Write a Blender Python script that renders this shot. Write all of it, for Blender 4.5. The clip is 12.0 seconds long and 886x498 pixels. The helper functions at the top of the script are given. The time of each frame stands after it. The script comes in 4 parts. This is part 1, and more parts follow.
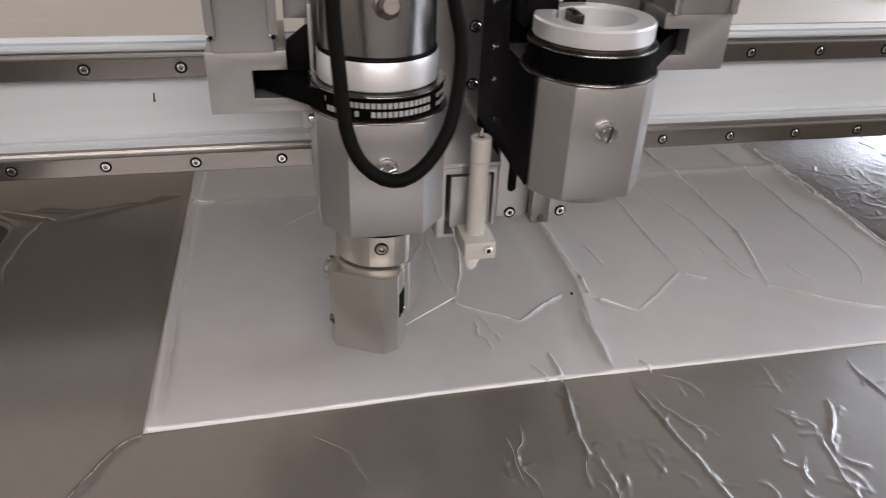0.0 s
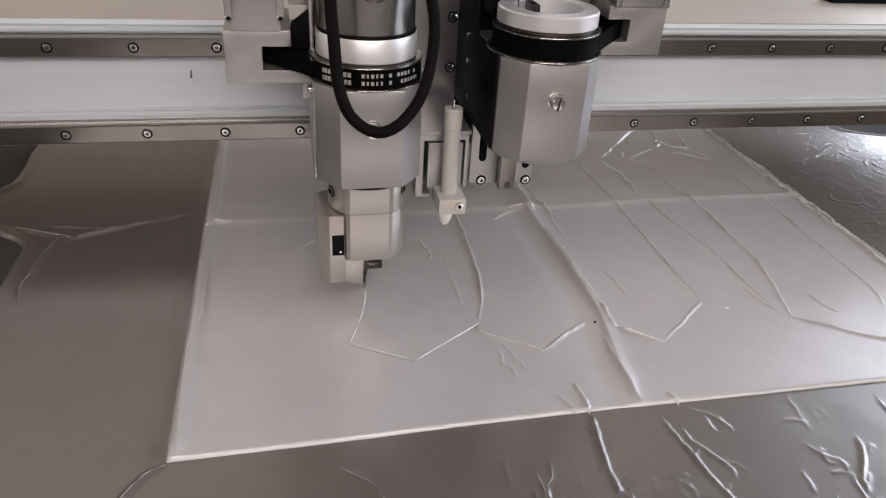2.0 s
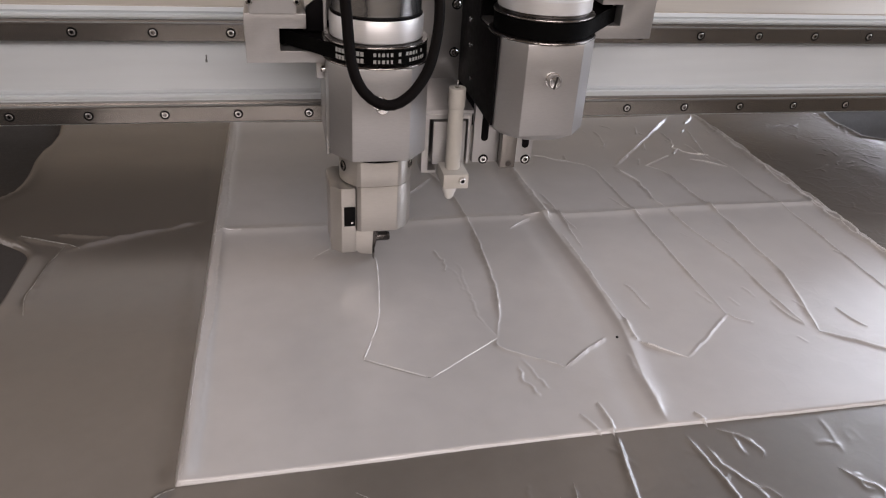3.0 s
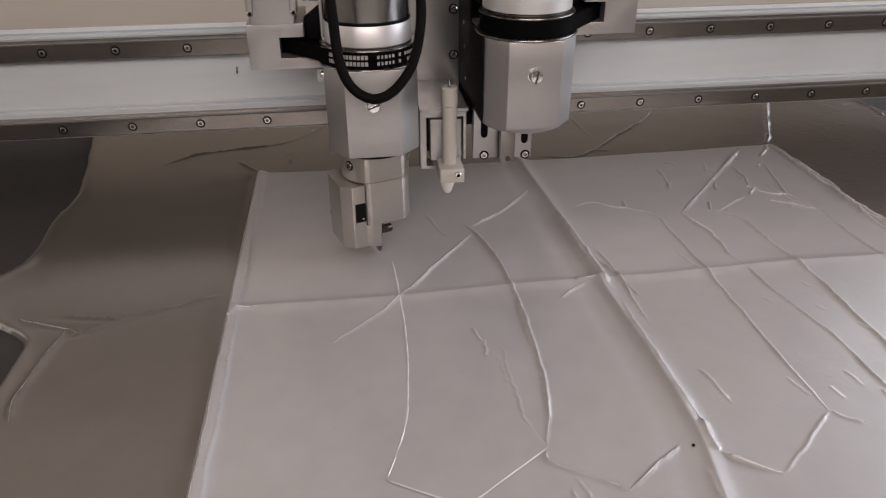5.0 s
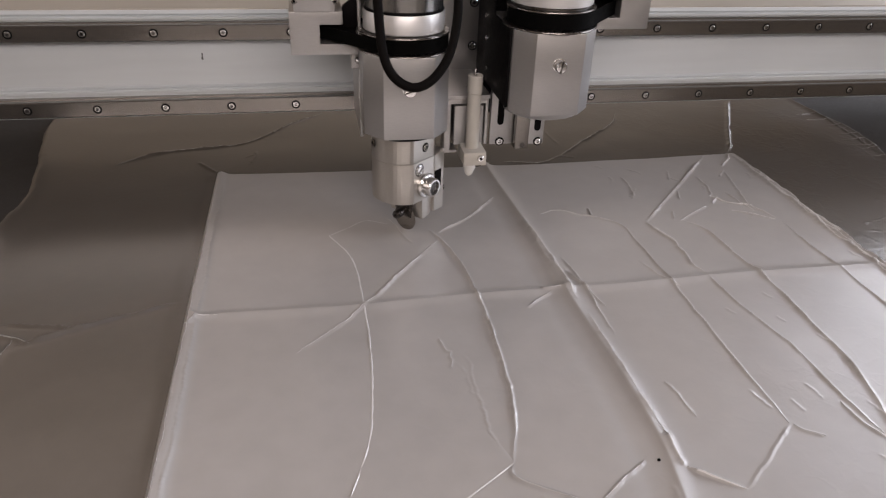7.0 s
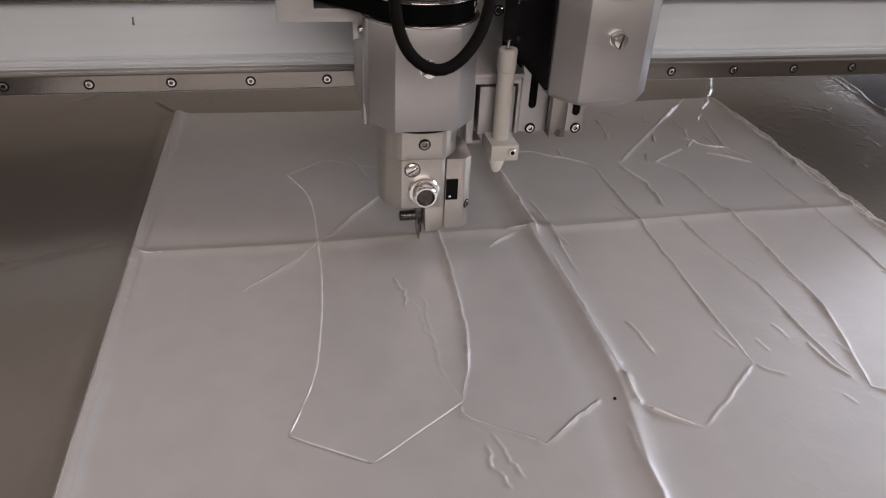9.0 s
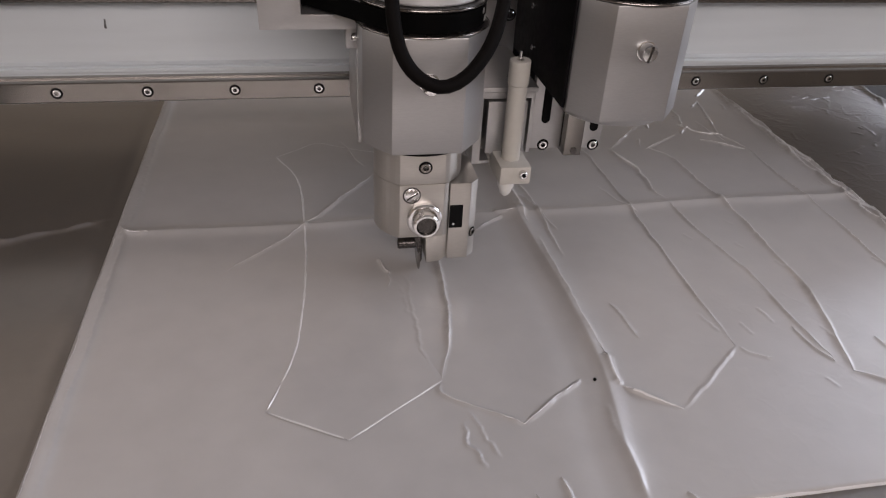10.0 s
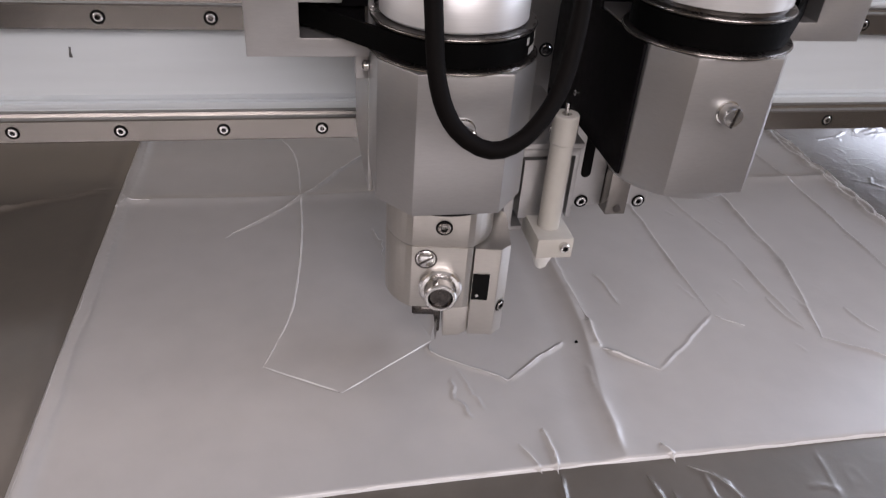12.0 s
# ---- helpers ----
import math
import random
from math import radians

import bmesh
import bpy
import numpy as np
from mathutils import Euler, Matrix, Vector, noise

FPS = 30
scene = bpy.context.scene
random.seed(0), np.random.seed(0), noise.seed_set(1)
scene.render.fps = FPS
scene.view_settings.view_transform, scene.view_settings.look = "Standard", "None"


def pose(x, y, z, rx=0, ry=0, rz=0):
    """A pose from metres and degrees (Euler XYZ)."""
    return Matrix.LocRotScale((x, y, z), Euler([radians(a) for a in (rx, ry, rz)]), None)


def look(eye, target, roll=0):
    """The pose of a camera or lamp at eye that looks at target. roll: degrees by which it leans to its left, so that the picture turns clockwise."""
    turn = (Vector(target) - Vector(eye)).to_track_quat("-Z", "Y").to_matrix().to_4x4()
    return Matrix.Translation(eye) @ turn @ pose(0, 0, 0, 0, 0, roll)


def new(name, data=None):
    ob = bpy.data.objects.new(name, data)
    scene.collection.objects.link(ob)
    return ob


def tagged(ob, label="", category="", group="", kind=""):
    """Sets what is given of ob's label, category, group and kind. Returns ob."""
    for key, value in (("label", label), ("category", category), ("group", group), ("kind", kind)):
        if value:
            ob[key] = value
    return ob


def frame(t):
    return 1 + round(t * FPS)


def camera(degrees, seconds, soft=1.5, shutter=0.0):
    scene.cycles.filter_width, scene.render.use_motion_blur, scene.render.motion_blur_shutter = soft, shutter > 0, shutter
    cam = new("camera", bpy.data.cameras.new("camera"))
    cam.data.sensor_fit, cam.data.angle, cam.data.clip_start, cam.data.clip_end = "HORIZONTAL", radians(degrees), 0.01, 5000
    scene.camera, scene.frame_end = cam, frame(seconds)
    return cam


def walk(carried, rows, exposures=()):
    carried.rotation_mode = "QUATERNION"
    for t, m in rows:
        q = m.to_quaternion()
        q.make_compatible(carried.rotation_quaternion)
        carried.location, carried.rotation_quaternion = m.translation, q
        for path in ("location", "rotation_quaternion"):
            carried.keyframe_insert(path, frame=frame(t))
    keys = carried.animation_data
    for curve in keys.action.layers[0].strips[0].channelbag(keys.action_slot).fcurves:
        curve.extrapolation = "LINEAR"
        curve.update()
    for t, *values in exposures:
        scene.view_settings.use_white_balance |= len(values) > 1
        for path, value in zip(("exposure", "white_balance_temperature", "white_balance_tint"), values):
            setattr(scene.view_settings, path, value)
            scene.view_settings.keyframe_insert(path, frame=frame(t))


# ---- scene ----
cam = camera(62.96, 12.0, 1.2, 0.4)
walk(cam, [
    (0.0, pose(0.1299, -0.4953, 0.2938, 58.60, -2.05, -11.58)),
    (0.5, pose(0.1227, -0.4918, 0.2975, 58.58, -2.39, -11.32)),
    (1.0, pose(0.1173, -0.4922, 0.2972, 58.99, -2.46, -11.15)),
    (1.5, pose(0.1126, -0.4965, 0.2999, 59.55, -2.88, -11.80)),
    (2.0, pose(0.1111, -0.4819, 0.2989, 59.50, -3.15, -11.49)),
    (2.5, pose(0.1070, -0.4682, 0.2959, 59.48, -3.34, -10.84)),
    (2.7, pose(0.1051, -0.4688, 0.2973, 59.65, -3.34, -10.97)),
    (4.3, pose(0.1224, -0.3749, 0.2889, 58.72, -0.34, -10.53)),
    (4.5, pose(0.1263, -0.3675, 0.2957, 58.71, -0.28, -9.08)),
    (5.0, pose(0.1369, -0.3783, 0.2996, 60.33, 0.26, -7.66)),
    (5.5, pose(0.1377, -0.3685, 0.2975, 60.67, -0.38, -9.06)),
    (6.0, pose(0.1374, -0.3659, 0.2965, 60.58, -0.57, -9.68)),
    (6.5, pose(0.1358, -0.3647, 0.2978, 60.80, -1.25, -9.78)),
    (6.7, pose(0.1347, -0.3670, 0.3031, 60.52, -1.49, -9.87)),
    (8.3, pose(0.1359, -0.3644, 0.2941, 59.19, -2.58, -10.90)),
    (8.5, pose(0.1442, -0.3635, 0.2875, 58.11, -2.48, -10.80)),
    (9.0, pose(0.1602, -0.3616, 0.2774, 57.18, -2.42, -10.53)),
    (9.5, pose(0.1698, -0.3636, 0.2753, 57.14, -2.52, -10.05)),
    (10.0, pose(0.1729, -0.3668, 0.2703, 56.65, -2.63, -9.94)),
    (10.5, pose(0.1737, -0.3708, 0.2683, 56.17, -2.96, -9.92)),
    (11.0, pose(0.1724, -0.3751, 0.2647, 55.94, -3.24, -9.72)),
    (11.5, pose(0.1735, -0.3856, 0.2657, 55.18, -3.13, -9.88)),
    (12.0, pose(0.1704, -0.3907, 0.2694, 56.00, -3.57, -9.96)),
], exposures=[(0.0, 0.04, 6700, 19), (2.5, -0.14, 6850, 21), (4.5, -0.40, 7050, 22), (6.5, -0.44, 7100, 22), (9.5, -0.48, 6900, 22), (11.0, -0.40, 6750, 22), (11.5, -0.33, 6700, 22), (12.0, -0.02, 6550, 22)])

# ---- light: a workshop hall with windows on three sides and two skylights ----
world = bpy.data.worlds.new("sky")
scene.world = world
world.use_nodes = True
sky = world.node_tree.nodes.new("ShaderNodeTexSky")
sky.sky_type = "NISHITA"
sky.sun_disc = False
sky.sun_elevation = radians(38)
sky.sun_rotation = radians(120)
world.node_tree.links.new(sky.outputs[0], world.node_tree.nodes["Background"].inputs[0])
world.node_tree.nodes["Background"].inputs[1].default_value = 0.1


def window_light(name, m, w, h, watts, colour):
    """Daylight entering through one window opening."""
    lamp = bpy.data.lights.new(name, "AREA")
    lamp.shape, lamp.size, lamp.size_y, lamp.energy, lamp.color = "RECTANGLE", w, h, watts, colour
    ob = new(name, lamp)
    ob.matrix_world = m
    return ob


window_light("daylight_east", look((3.92, 0.85, 1.35), (0.3, 0.2, 0.0)), 4.4, 1.7, 215, (0.76, 0.88, 1.0))
window_light("daylight_roof", look((0.9, 0.0, 3.19), (0.9, 0.0, 0.0)), 2.2, 1.6, 5, (0.95, 0.97, 1.0))
window_light("daylight_south", look((0.1, -4.42, 2.25), (0.2, 0.2, 0.0)), 4.6, 1.3, 195, (1.0, 0.975, 0.94))
window_light("daylight_west", look((-3.92, 0.6, 1.55), (0.2, 0.1, 0.0)), 3.4, 1.5, 34, (1.0, 0.95, 0.88))
window_light("daylight_roof_north", look((-0.2, 2.75, 3.15), (-0.2, 1.4, 0.0)), 5.4, 1.2, 24, (1.0, 0.86, 0.68))


# ---- materials ----
def material(name, base, rough=0.5, metal=0.0, grain=0.1, scale=60, bump=0.0, bump_scale=300, stretch=(1, 1, 1), coat=0.0, speck=0.0, spec=0.5, coat_rough=0.15, coat_ior=1.5):
    """A surface with variation at two scales, wear in its gloss, and fine relief."""
    mat = bpy.data.materials.new(name)
    mat.use_nodes = True
    nt = mat.node_tree
    n, l = nt.nodes, nt.links
    b = n["Principled BSDF"]
    b.inputs["Metallic"].default_value = metal
    b.inputs["Coat Weight"].default_value = coat
    b.inputs["Coat Roughness"].default_value = coat_rough
    b.inputs["Coat IOR"].default_value = coat_ior
    b.inputs["Specular IOR Level"].default_value = spec
    tc = n.new("ShaderNodeTexCoord")
    mp = n.new("ShaderNodeMapping")
    mp.inputs["Scale"].default_value = stretch
    l.new(tc.outputs["Object"], mp.inputs[0])
    fine = n.new("ShaderNodeTexNoise")
    fine.inputs["Scale"].default_value = scale
    fine.inputs["Detail"].default_value = 5
    l.new(mp.outputs[0], fine.inputs[0])
    broad = n.new("ShaderNodeTexNoise")
    broad.inputs["Scale"].default_value = scale / 12
    broad.inputs["Detail"].default_value = 3
    l.new(tc.outputs["Object"], broad.inputs[0])
    add = n.new("ShaderNodeMath")
    add.operation = "ADD"
    l.new(fine.outputs[0], add.inputs[0])
    l.new(broad.outputs[0], add.inputs[1])
    ramp = n.new("ShaderNodeMapRange")
    ramp.inputs[1].default_value, ramp.inputs[2].default_value = 0.6, 1.4
    ramp.inputs[3].default_value, ramp.inputs[4].default_value = 1 - grain, 1 + grain
    l.new(add.outputs[0], ramp.inputs[0])
    mul = n.new("ShaderNodeVectorMath")
    mul.operation = "SCALE"
    mul.inputs[0].default_value = base
    l.new(ramp.outputs[0], mul.inputs["Scale"])
    l.new(mul.outputs[0], b.inputs["Base Color"])
    rr = n.new("ShaderNodeMapRange")
    rr.inputs[1].default_value, rr.inputs[2].default_value = 0.6, 1.4
    rr.inputs[3].default_value, rr.inputs[4].default_value = max(0.03, rough * (1 - grain)), min(1, rough * (1 + grain))
    l.new(add.outputs[0], rr.inputs[0])
    l.new(rr.outputs[0], b.inputs["Roughness"])
    if bump:
        bn = n.new("ShaderNodeTexNoise")
        bn.inputs["Scale"].default_value = bump_scale
        bn.inputs["Detail"].default_value = 6
        l.new(mp.outputs[0], bn.inputs[0])
        bp = n.new("ShaderNodeBump")
        bp.inputs["Strength"].default_value = bump
        bp.inputs["Distance"].default_value = 0.001
        l.new(bn.outputs[0], bp.inputs["Height"])
        l.new(bp.outputs[0], b.inputs["Normal"])
    return mat


M_ALU = material("satin_anodised_aluminium", (0.42, 0.412, 0.405), 0.38, 0.85, 0.06, 300, 0.03, 1500, (1, 1, 6))
M_PLATE = material("ground_aluminium_plate", (0.46, 0.45, 0.44), 0.34, 0.95, 0.05, 200, 0.008, 1200, (1, 1, 6))
M_BEAM = material("brushed_aluminium_beam", (0.575, 0.615, 0.635), 0.44, 0.20, 0.05, 120, 0.03, 900, (0.08, 1, 1))
M_BEAMTOP = material("mill_finish_aluminium", (0.52, 0.49, 0.44), 0.5, 0.6, 0.06, 120, 0.02, 900, (0.08, 1, 1))
M_RAIL = material("ground_rail_steel", (0.23, 0.212, 0.195), 0.24, 0.95, 0.08, 200, 0.03, 1200, (0.05, 1, 1))
M_STEEL = material("polished_steel", (0.66, 0.65, 0.64), 0.18, 1.0, 0.06, 300)
M_SPINDLE = material("turned_steel_cylinder", (0.52, 0.52, 0.52), 0.26, 1.0, 0.05, 200, 0.03, 900, (1, 1, 12))
M_TOOL = material("warm_machined_aluminium", (0.46, 0.437, 0.405), 0.36, 0.85, 0.06, 240, 0.03, 1400, (1, 1, 6))
M_DARKSTEEL = material("dark_oiled_steel", (0.075, 0.068, 0.064), 0.28, 0.9, 0.15, 300)
M_BLACK = material("black_anodised_plate", (0.0035, 0.003, 0.0035), 0.5, 0.0, 0.2, 200, 0.04, 900, spec=0.06)
M_RUBBER = material("black_belt_rubber", (0.002, 0.002, 0.002), 0.6, 0.0, 0.25, 400, 0.1, 900, spec=0.04)
M_CABLE = material("black_cable_jacket", (0.004, 0.0032, 0.003), 0.6, 0.0, 0.2, 300, 0.05, 1200, spec=0.06)
M_HOLE = material("deep_recess_black", (0.006, 0.006, 0.006), 0.8, 0.0, 0.2, 200, spec=0.05)
M_WHITE = material("white_plastic", (0.62, 0.61, 0.58), 0.4, 0.0, 0.05, 200, 0.03, 700)
M_RING = material("machined_aluminium_ring", (0.72, 0.72, 0.72), 0.38, 0.55, 0.06, 260, 0.06, 1800, (0.3, 0.3, 8))
M_PEN = material("ivory_nylon", (0.44, 0.42, 0.38), 0.45, 0.0, 0.05, 200, 0.03, 700)
M_PRINT = material("white_belt_print", (0.36, 0.36, 0.35), 0.6, 0.0, 0.2, 900)
M_FABRIC = material("white_nonwoven_fabric_under_clear_film", (0.400, 0.385, 0.372), 0.42, 0.0, 0.09, 45, 0.02, 260, coat=1.0, coat_rough=0.32, coat_ior=1.65)
# Paler than the fabric: the highlight on creases is put into this colour.
M_CREASE_GLINT = material("clear_film_crease_highlight", (0.64, 0.635, 0.63), 0.30, 0.0, 0.06, 200, 0.05, 500, coat=0.25, coat_rough=0.2)
M_FILM = material("grey_film_over_felt", (0.094, 0.080, 0.066), 0.40, 0.0, 0.10, 90, 0.04, 260, coat=1.0, coat_rough=0.26, coat_ior=1.65)


def crinkle(mat, x0, x1, depth):
    """Fine crumples in the film, growing from x0 to x1."""
    nt = mat.node_tree
    n, l = nt.nodes, nt.links
    tc = n.new("ShaderNodeTexCoord")
    warp = n.new("ShaderNodeTexNoise")
    warp.inputs["Scale"].default_value = 45
    warp.inputs["Detail"].default_value = 4
    l.new(tc.outputs["Object"], warp.inputs[0])
    mixv = n.new("ShaderNodeVectorMath")
    mixv.operation = "MULTIPLY_ADD"
    mixv.inputs[1].default_value = (0.03, 0.03, 0.0)
    l.new(warp.outputs["Color"], mixv.inputs[0])
    l.new(tc.outputs["Object"], mixv.inputs[2])
    vo = n.new("ShaderNodeTexVoronoi")
    vo.feature = "DISTANCE_TO_EDGE"
    vo.inputs["Scale"].default_value = 55
    l.new(mixv.outputs[0], vo.inputs[0])
    edge = n.new("ShaderNodeMapRange")
    edge.inputs[1].default_value, edge.inputs[2].default_value, edge.inputs[3].default_value, edge.inputs[4].default_value = 0.0, 0.16, 1.0, 0.0
    edge.interpolation_type = "SMOOTHSTEP"
    l.new(vo.outputs[0], edge.inputs[0])
    tiny = n.new("ShaderNodeTexNoise")
    tiny.inputs["Scale"].default_value = 160
    tiny.inputs["Detail"].default_value = 4
    tiny.inputs["Distortion"].default_value = 1.2
    l.new(tc.outputs["Object"], tiny.inputs[0])
    add = n.new("ShaderNodeMath")
    add.operation = "ADD"
    l.new(edge.outputs[0], add.inputs[0])
    l.new(tiny.outputs[0], add.inputs[1])
    sep = n.new("ShaderNodeSeparateXYZ")
    l.new(tc.outputs["Object"], sep.inputs[0])
    grow = n.new("ShaderNodeMapRange")
    grow.inputs[1].default_value, grow.inputs[2].default_value = x0, x1
    l.new(sep.outputs[0], grow.inputs[0])
    patch = n.new("ShaderNodeTexNoise")
    patch.inputs["Scale"].default_value = 14
    l.new(tc.outputs["Object"], patch.inputs[0])
    pr = n.new("ShaderNodeMapRange")
    pr.inputs[1].default_value, pr.inputs[2].default_value = 0.38, 0.60
    l.new(patch.outputs[0], pr.inputs[0])
    k = n.new("ShaderNodeMath")
    k.operation = "MULTIPLY"
    l.new(grow.outputs[0], k.inputs[0])
    l.new(pr.outputs[0], k.inputs[1])
    hgt = n.new("ShaderNodeMath")
    hgt.operation = "MULTIPLY"
    l.new(add.outputs[0], hgt.inputs[0])
    l.new(k.outputs[0], hgt.inputs[1])
    bp = n.new("ShaderNodeBump")
    bp.inputs["Strength"].default_value = 1.0
    bp.inputs["Distance"].default_value = depth
    l.new(hgt.outputs[0], bp.inputs["Height"])
    b = n["Principled BSDF"]
    if b.inputs["Normal"].links:
        l.new(b.inputs["Normal"].links[0].from_socket, bp.inputs["Normal"])
    l.new(bp.outputs[0], b.inputs["Normal"])


crinkle(M_FILM, 0.36, 0.72, 0.0002)
# Much paler than the grey film: paints the highlight along its folds.
M_FILM_GLINT = material("grey_film_fold_highlight", (0.31, 0.30, 0.285), 0.34, 0.0, 0.15, 200, 0.1, 400, coat=0.2, coat_rough=0.3)
crinkle(M_FABRIC, 0.0, 0.9, 0.00010)
M_FELT = material("dark_felt_table", (0.040, 0.036, 0.033), 0.85, 0.0, 0.2, 200, 0.3, 900)
M_WALL = material("painted_hall_wall", (0.44, 0.38, 0.30), 0.7, 0.0, 0.06, 3, 0.1, 40)
M_CEIL = material("grey_hall_ceiling", (0.40, 0.385, 0.37), 0.8, 0.0, 0.06, 3, 0.1, 40)
M_FLOOR = material("concrete_floor", (0.22, 0.20, 0.18), 0.6, 0.0, 0.15, 4, 0.2, 60)
M_FRAME = material("window_frame_paint", (0.6, 0.6, 0.58), 0.5, 0.0, 0.05, 20)
M_MARK = material("dark_scratch", (0.10, 0.10, 0.10), 0.6, 0.0, 0.3, 900)


# ---- building blocks ----
def finish(name, bm, mat, angle=32):
    me = bpy.data.meshes.new(name)
    bmesh.ops.recalc_face_normals(bm, faces=bm.faces[:])
    bm.to_mesh(me)
    bm.free()
    for m in (mat if isinstance(mat, (list, tuple)) else [mat]):
        me.materials.append(m)
    me.polygons.foreach_set("use_smooth", [True] * len(me.polygons))
    me.set_sharp_from_angle(angle=radians(angle))
    return me


def part(name, bm, mat, parent=None, label="", at=None):
    """One mesh object, under its thing or part."""
    ob = new(name, finish(name, bm, mat) if isinstance(bm, bmesh.types.BMesh) else bm)
    ob.parent = parent
    if at is not None:
        ob.matrix_basis = at
    return tagged(ob, label)


def thing(name, label, category, m=None, group="", kind=""):
    ob = new(name)
    ob.empty_display_size = 0.02
    if m is not None:
        ob.matrix_basis = m
    return tagged(ob, label, category, group, kind)


def bevel(bm, edges, size, seg=2):
    if size > 0:
        bmesh.ops.bevel(bm, geom=edges, offset=size, segments=seg, profile=0.6, affect="EDGES", clamp_overlap=True)


def prism(pts, z0, z1, bev=0.0006, bm=None, m=None):
    """An upright prism over the outline pts."""
    out = bm or bmesh.new()
    tmp = bmesh.new()
    lo = [tmp.verts.new((x, y, z0)) for x, y in pts]
    hi = [tmp.verts.new((x, y, z1)) for x, y in pts]
    tmp.faces.new(lo[::-1])
    tmp.faces.new(hi)
    k = len(pts)
    for i in range(k):
        tmp.faces.new((lo[i], lo[(i + 1) % k], hi[(i + 1) % k], hi[i]))
    bmesh.ops.recalc_face_normals(tmp, faces=tmp.faces[:])
    bevel(tmp, tmp.edges[:], bev)
    return merge(out, tmp, m)


def merge(out, tmp, m=None, slot=0):
    if m is not None:
        tmp.transform(m)
    for f in tmp.faces:
        f.material_index = max(f.material_index, slot)
    me = bpy.data.meshes.new("tmp")
    tmp.to_mesh(me)
    tmp.free()
    out.from_mesh(me)
    bpy.data.meshes.remove(me)
    return out


def box(x0, x1, y0, y1, z0, z1, bev=0.0006, bm=None, m=None):
    return prism([(x0, y0), (x1, y0), (x1, y1), (x0, y1)], z0, z1, bev, bm, m)


def wall_plate(pts, y0, y1, bev=0.0006, bm=None):
    """A plate standing in the xz plane, outline (x, z), from y0 to y1."""
    return prism([(x, z) for x, z in pts], -y1, -y0, bev, bm, Matrix.Rotation(radians(90), 4, "X"))


def lathe(profile, seg=40, bm=None, m=None, slot=0):
    """A turned body: (radius, height) from bottom to top, round z."""
    out = bm or bmesh.new()
    tmp = bmesh.new()
    rings = []
    for r, z in profile:
        if r < 1e-6:
            rings.append([tmp.verts.new((0, 0, z))])
        else:
            rings.append([tmp.verts.new((r * math.cos(2 * math.pi * i / seg), r * math.sin(2 * math.pi * i / seg), z)) for i in range(seg)])
    for a, b in zip(rings, rings[1:]):
        for i in range(seg):
            j = (i + 1) % seg
            if len(a) == 1 and len(b) == 1:
                continue
            if len(a) == 1:
                tmp.faces.new((a[0], b[j], b[i]))
            elif len(b) == 1:
                tmp.faces.new((a[i], a[j], b[0]))
            else:
                tmp.faces.new((a[i], a[j], b[j], b[i]))
    return merge(out, tmp, m, slot)


def drum(r, z0, z1, c=0.0006):
    return [(0, z0), (r - c, z0), (r, z0 + c), (r, z1 - c), (r - c, z1), (0, z1)]


def smooth_line(pts, step=0.004):
    """A Catmull-Rom curve through pts, in even steps."""
    P = [np.array(p, float) for p in pts]
    P = [2 * P[0] - P[1]] + P + [2 * P[-1] - P[-2]]
    out = []
    for i in range(1, len(P) - 2):
        n = max(2, int(np.linalg.norm(P[i + 1] - P[i]) / step))
        for k in range(n):
            t = k / n
            out.append(0.5 * (2 * P[i] + (P[i + 1] - P[i - 1]) * t + (2 * P[i - 1] - 5 * P[i] + 4 * P[i + 1] - P[i + 2]) * t * t
                              + (3 * P[i] - P[i - 1] - 3 * P[i + 1] + P[i + 2]) * t ** 3))
    return np.array(out + [P[-2]])


def tube(pts, r, seg=12, step=0.004, bm=None):
    line = smooth_line(pts, step)
    out = bm or bmesh.new()
    rings, up = [], Vector((0, 1, 0))
    for i, p in enumerate(line):
        d = Vector(line[min(i + 1, len(line) - 1)] - line[max(i - 1, 0)]).normalized()
        a = d.cross(up).normalized()
        b = d.cross(a).normalized()
        rings.append([out.verts.new(Vector(p) + (a * math.cos(2 * math.pi * k / seg) + b * math.sin(2 * math.pi * k / seg)) * r) for k in range(seg)])
    for u, v in zip(rings, rings[1:]):
        for k in range(seg):
            out.faces.new((u[k], u[(k + 1) % seg], v[(k + 1) % seg], v[k]))
    out.faces.new(rings[0])
    out.faces.new(rings[-1][::-1])
    return out


FRONT = Matrix.Rotation(radians(90), 4, "X")      # turns z to the front, -y


def socket_screw(r, h, ring=0.0, head=None):
    """A socket-head screw along +z with a hexagon recess, in a dark counterbore if ring is given."""
    bm = lathe([(0, 0), (r, 0), (r, h - 0.0004), (r - 0.0004, h), (r * 0.55, h)], 24)
    hexa = bmesh.new()
    top = [hexa.verts.new((r * 0.55 * math.cos(a * math.pi / 3), r * 0.55 * math.sin(a * math.pi / 3), h + 0.00005)) for a in range(6)]
    low = [hexa.verts.new((v.co.x * 0.9, v.co.y * 0.9, h - 0.0012)) for v in top]
    hexa.faces.new(low)
    for i in range(6):
        hexa.faces.new((top[i], top[(i + 1) % 6], low[(i + 1) % 6], low[i]))
    merge(bm, hexa, None, 1)
    if ring:
        lathe([(r, 0.0002), (ring, 0.0002), (ring, 0.0003)], 24, bm, None, 1)
    return finish("screw", bm, [head or M_STEEL, M_HOLE])


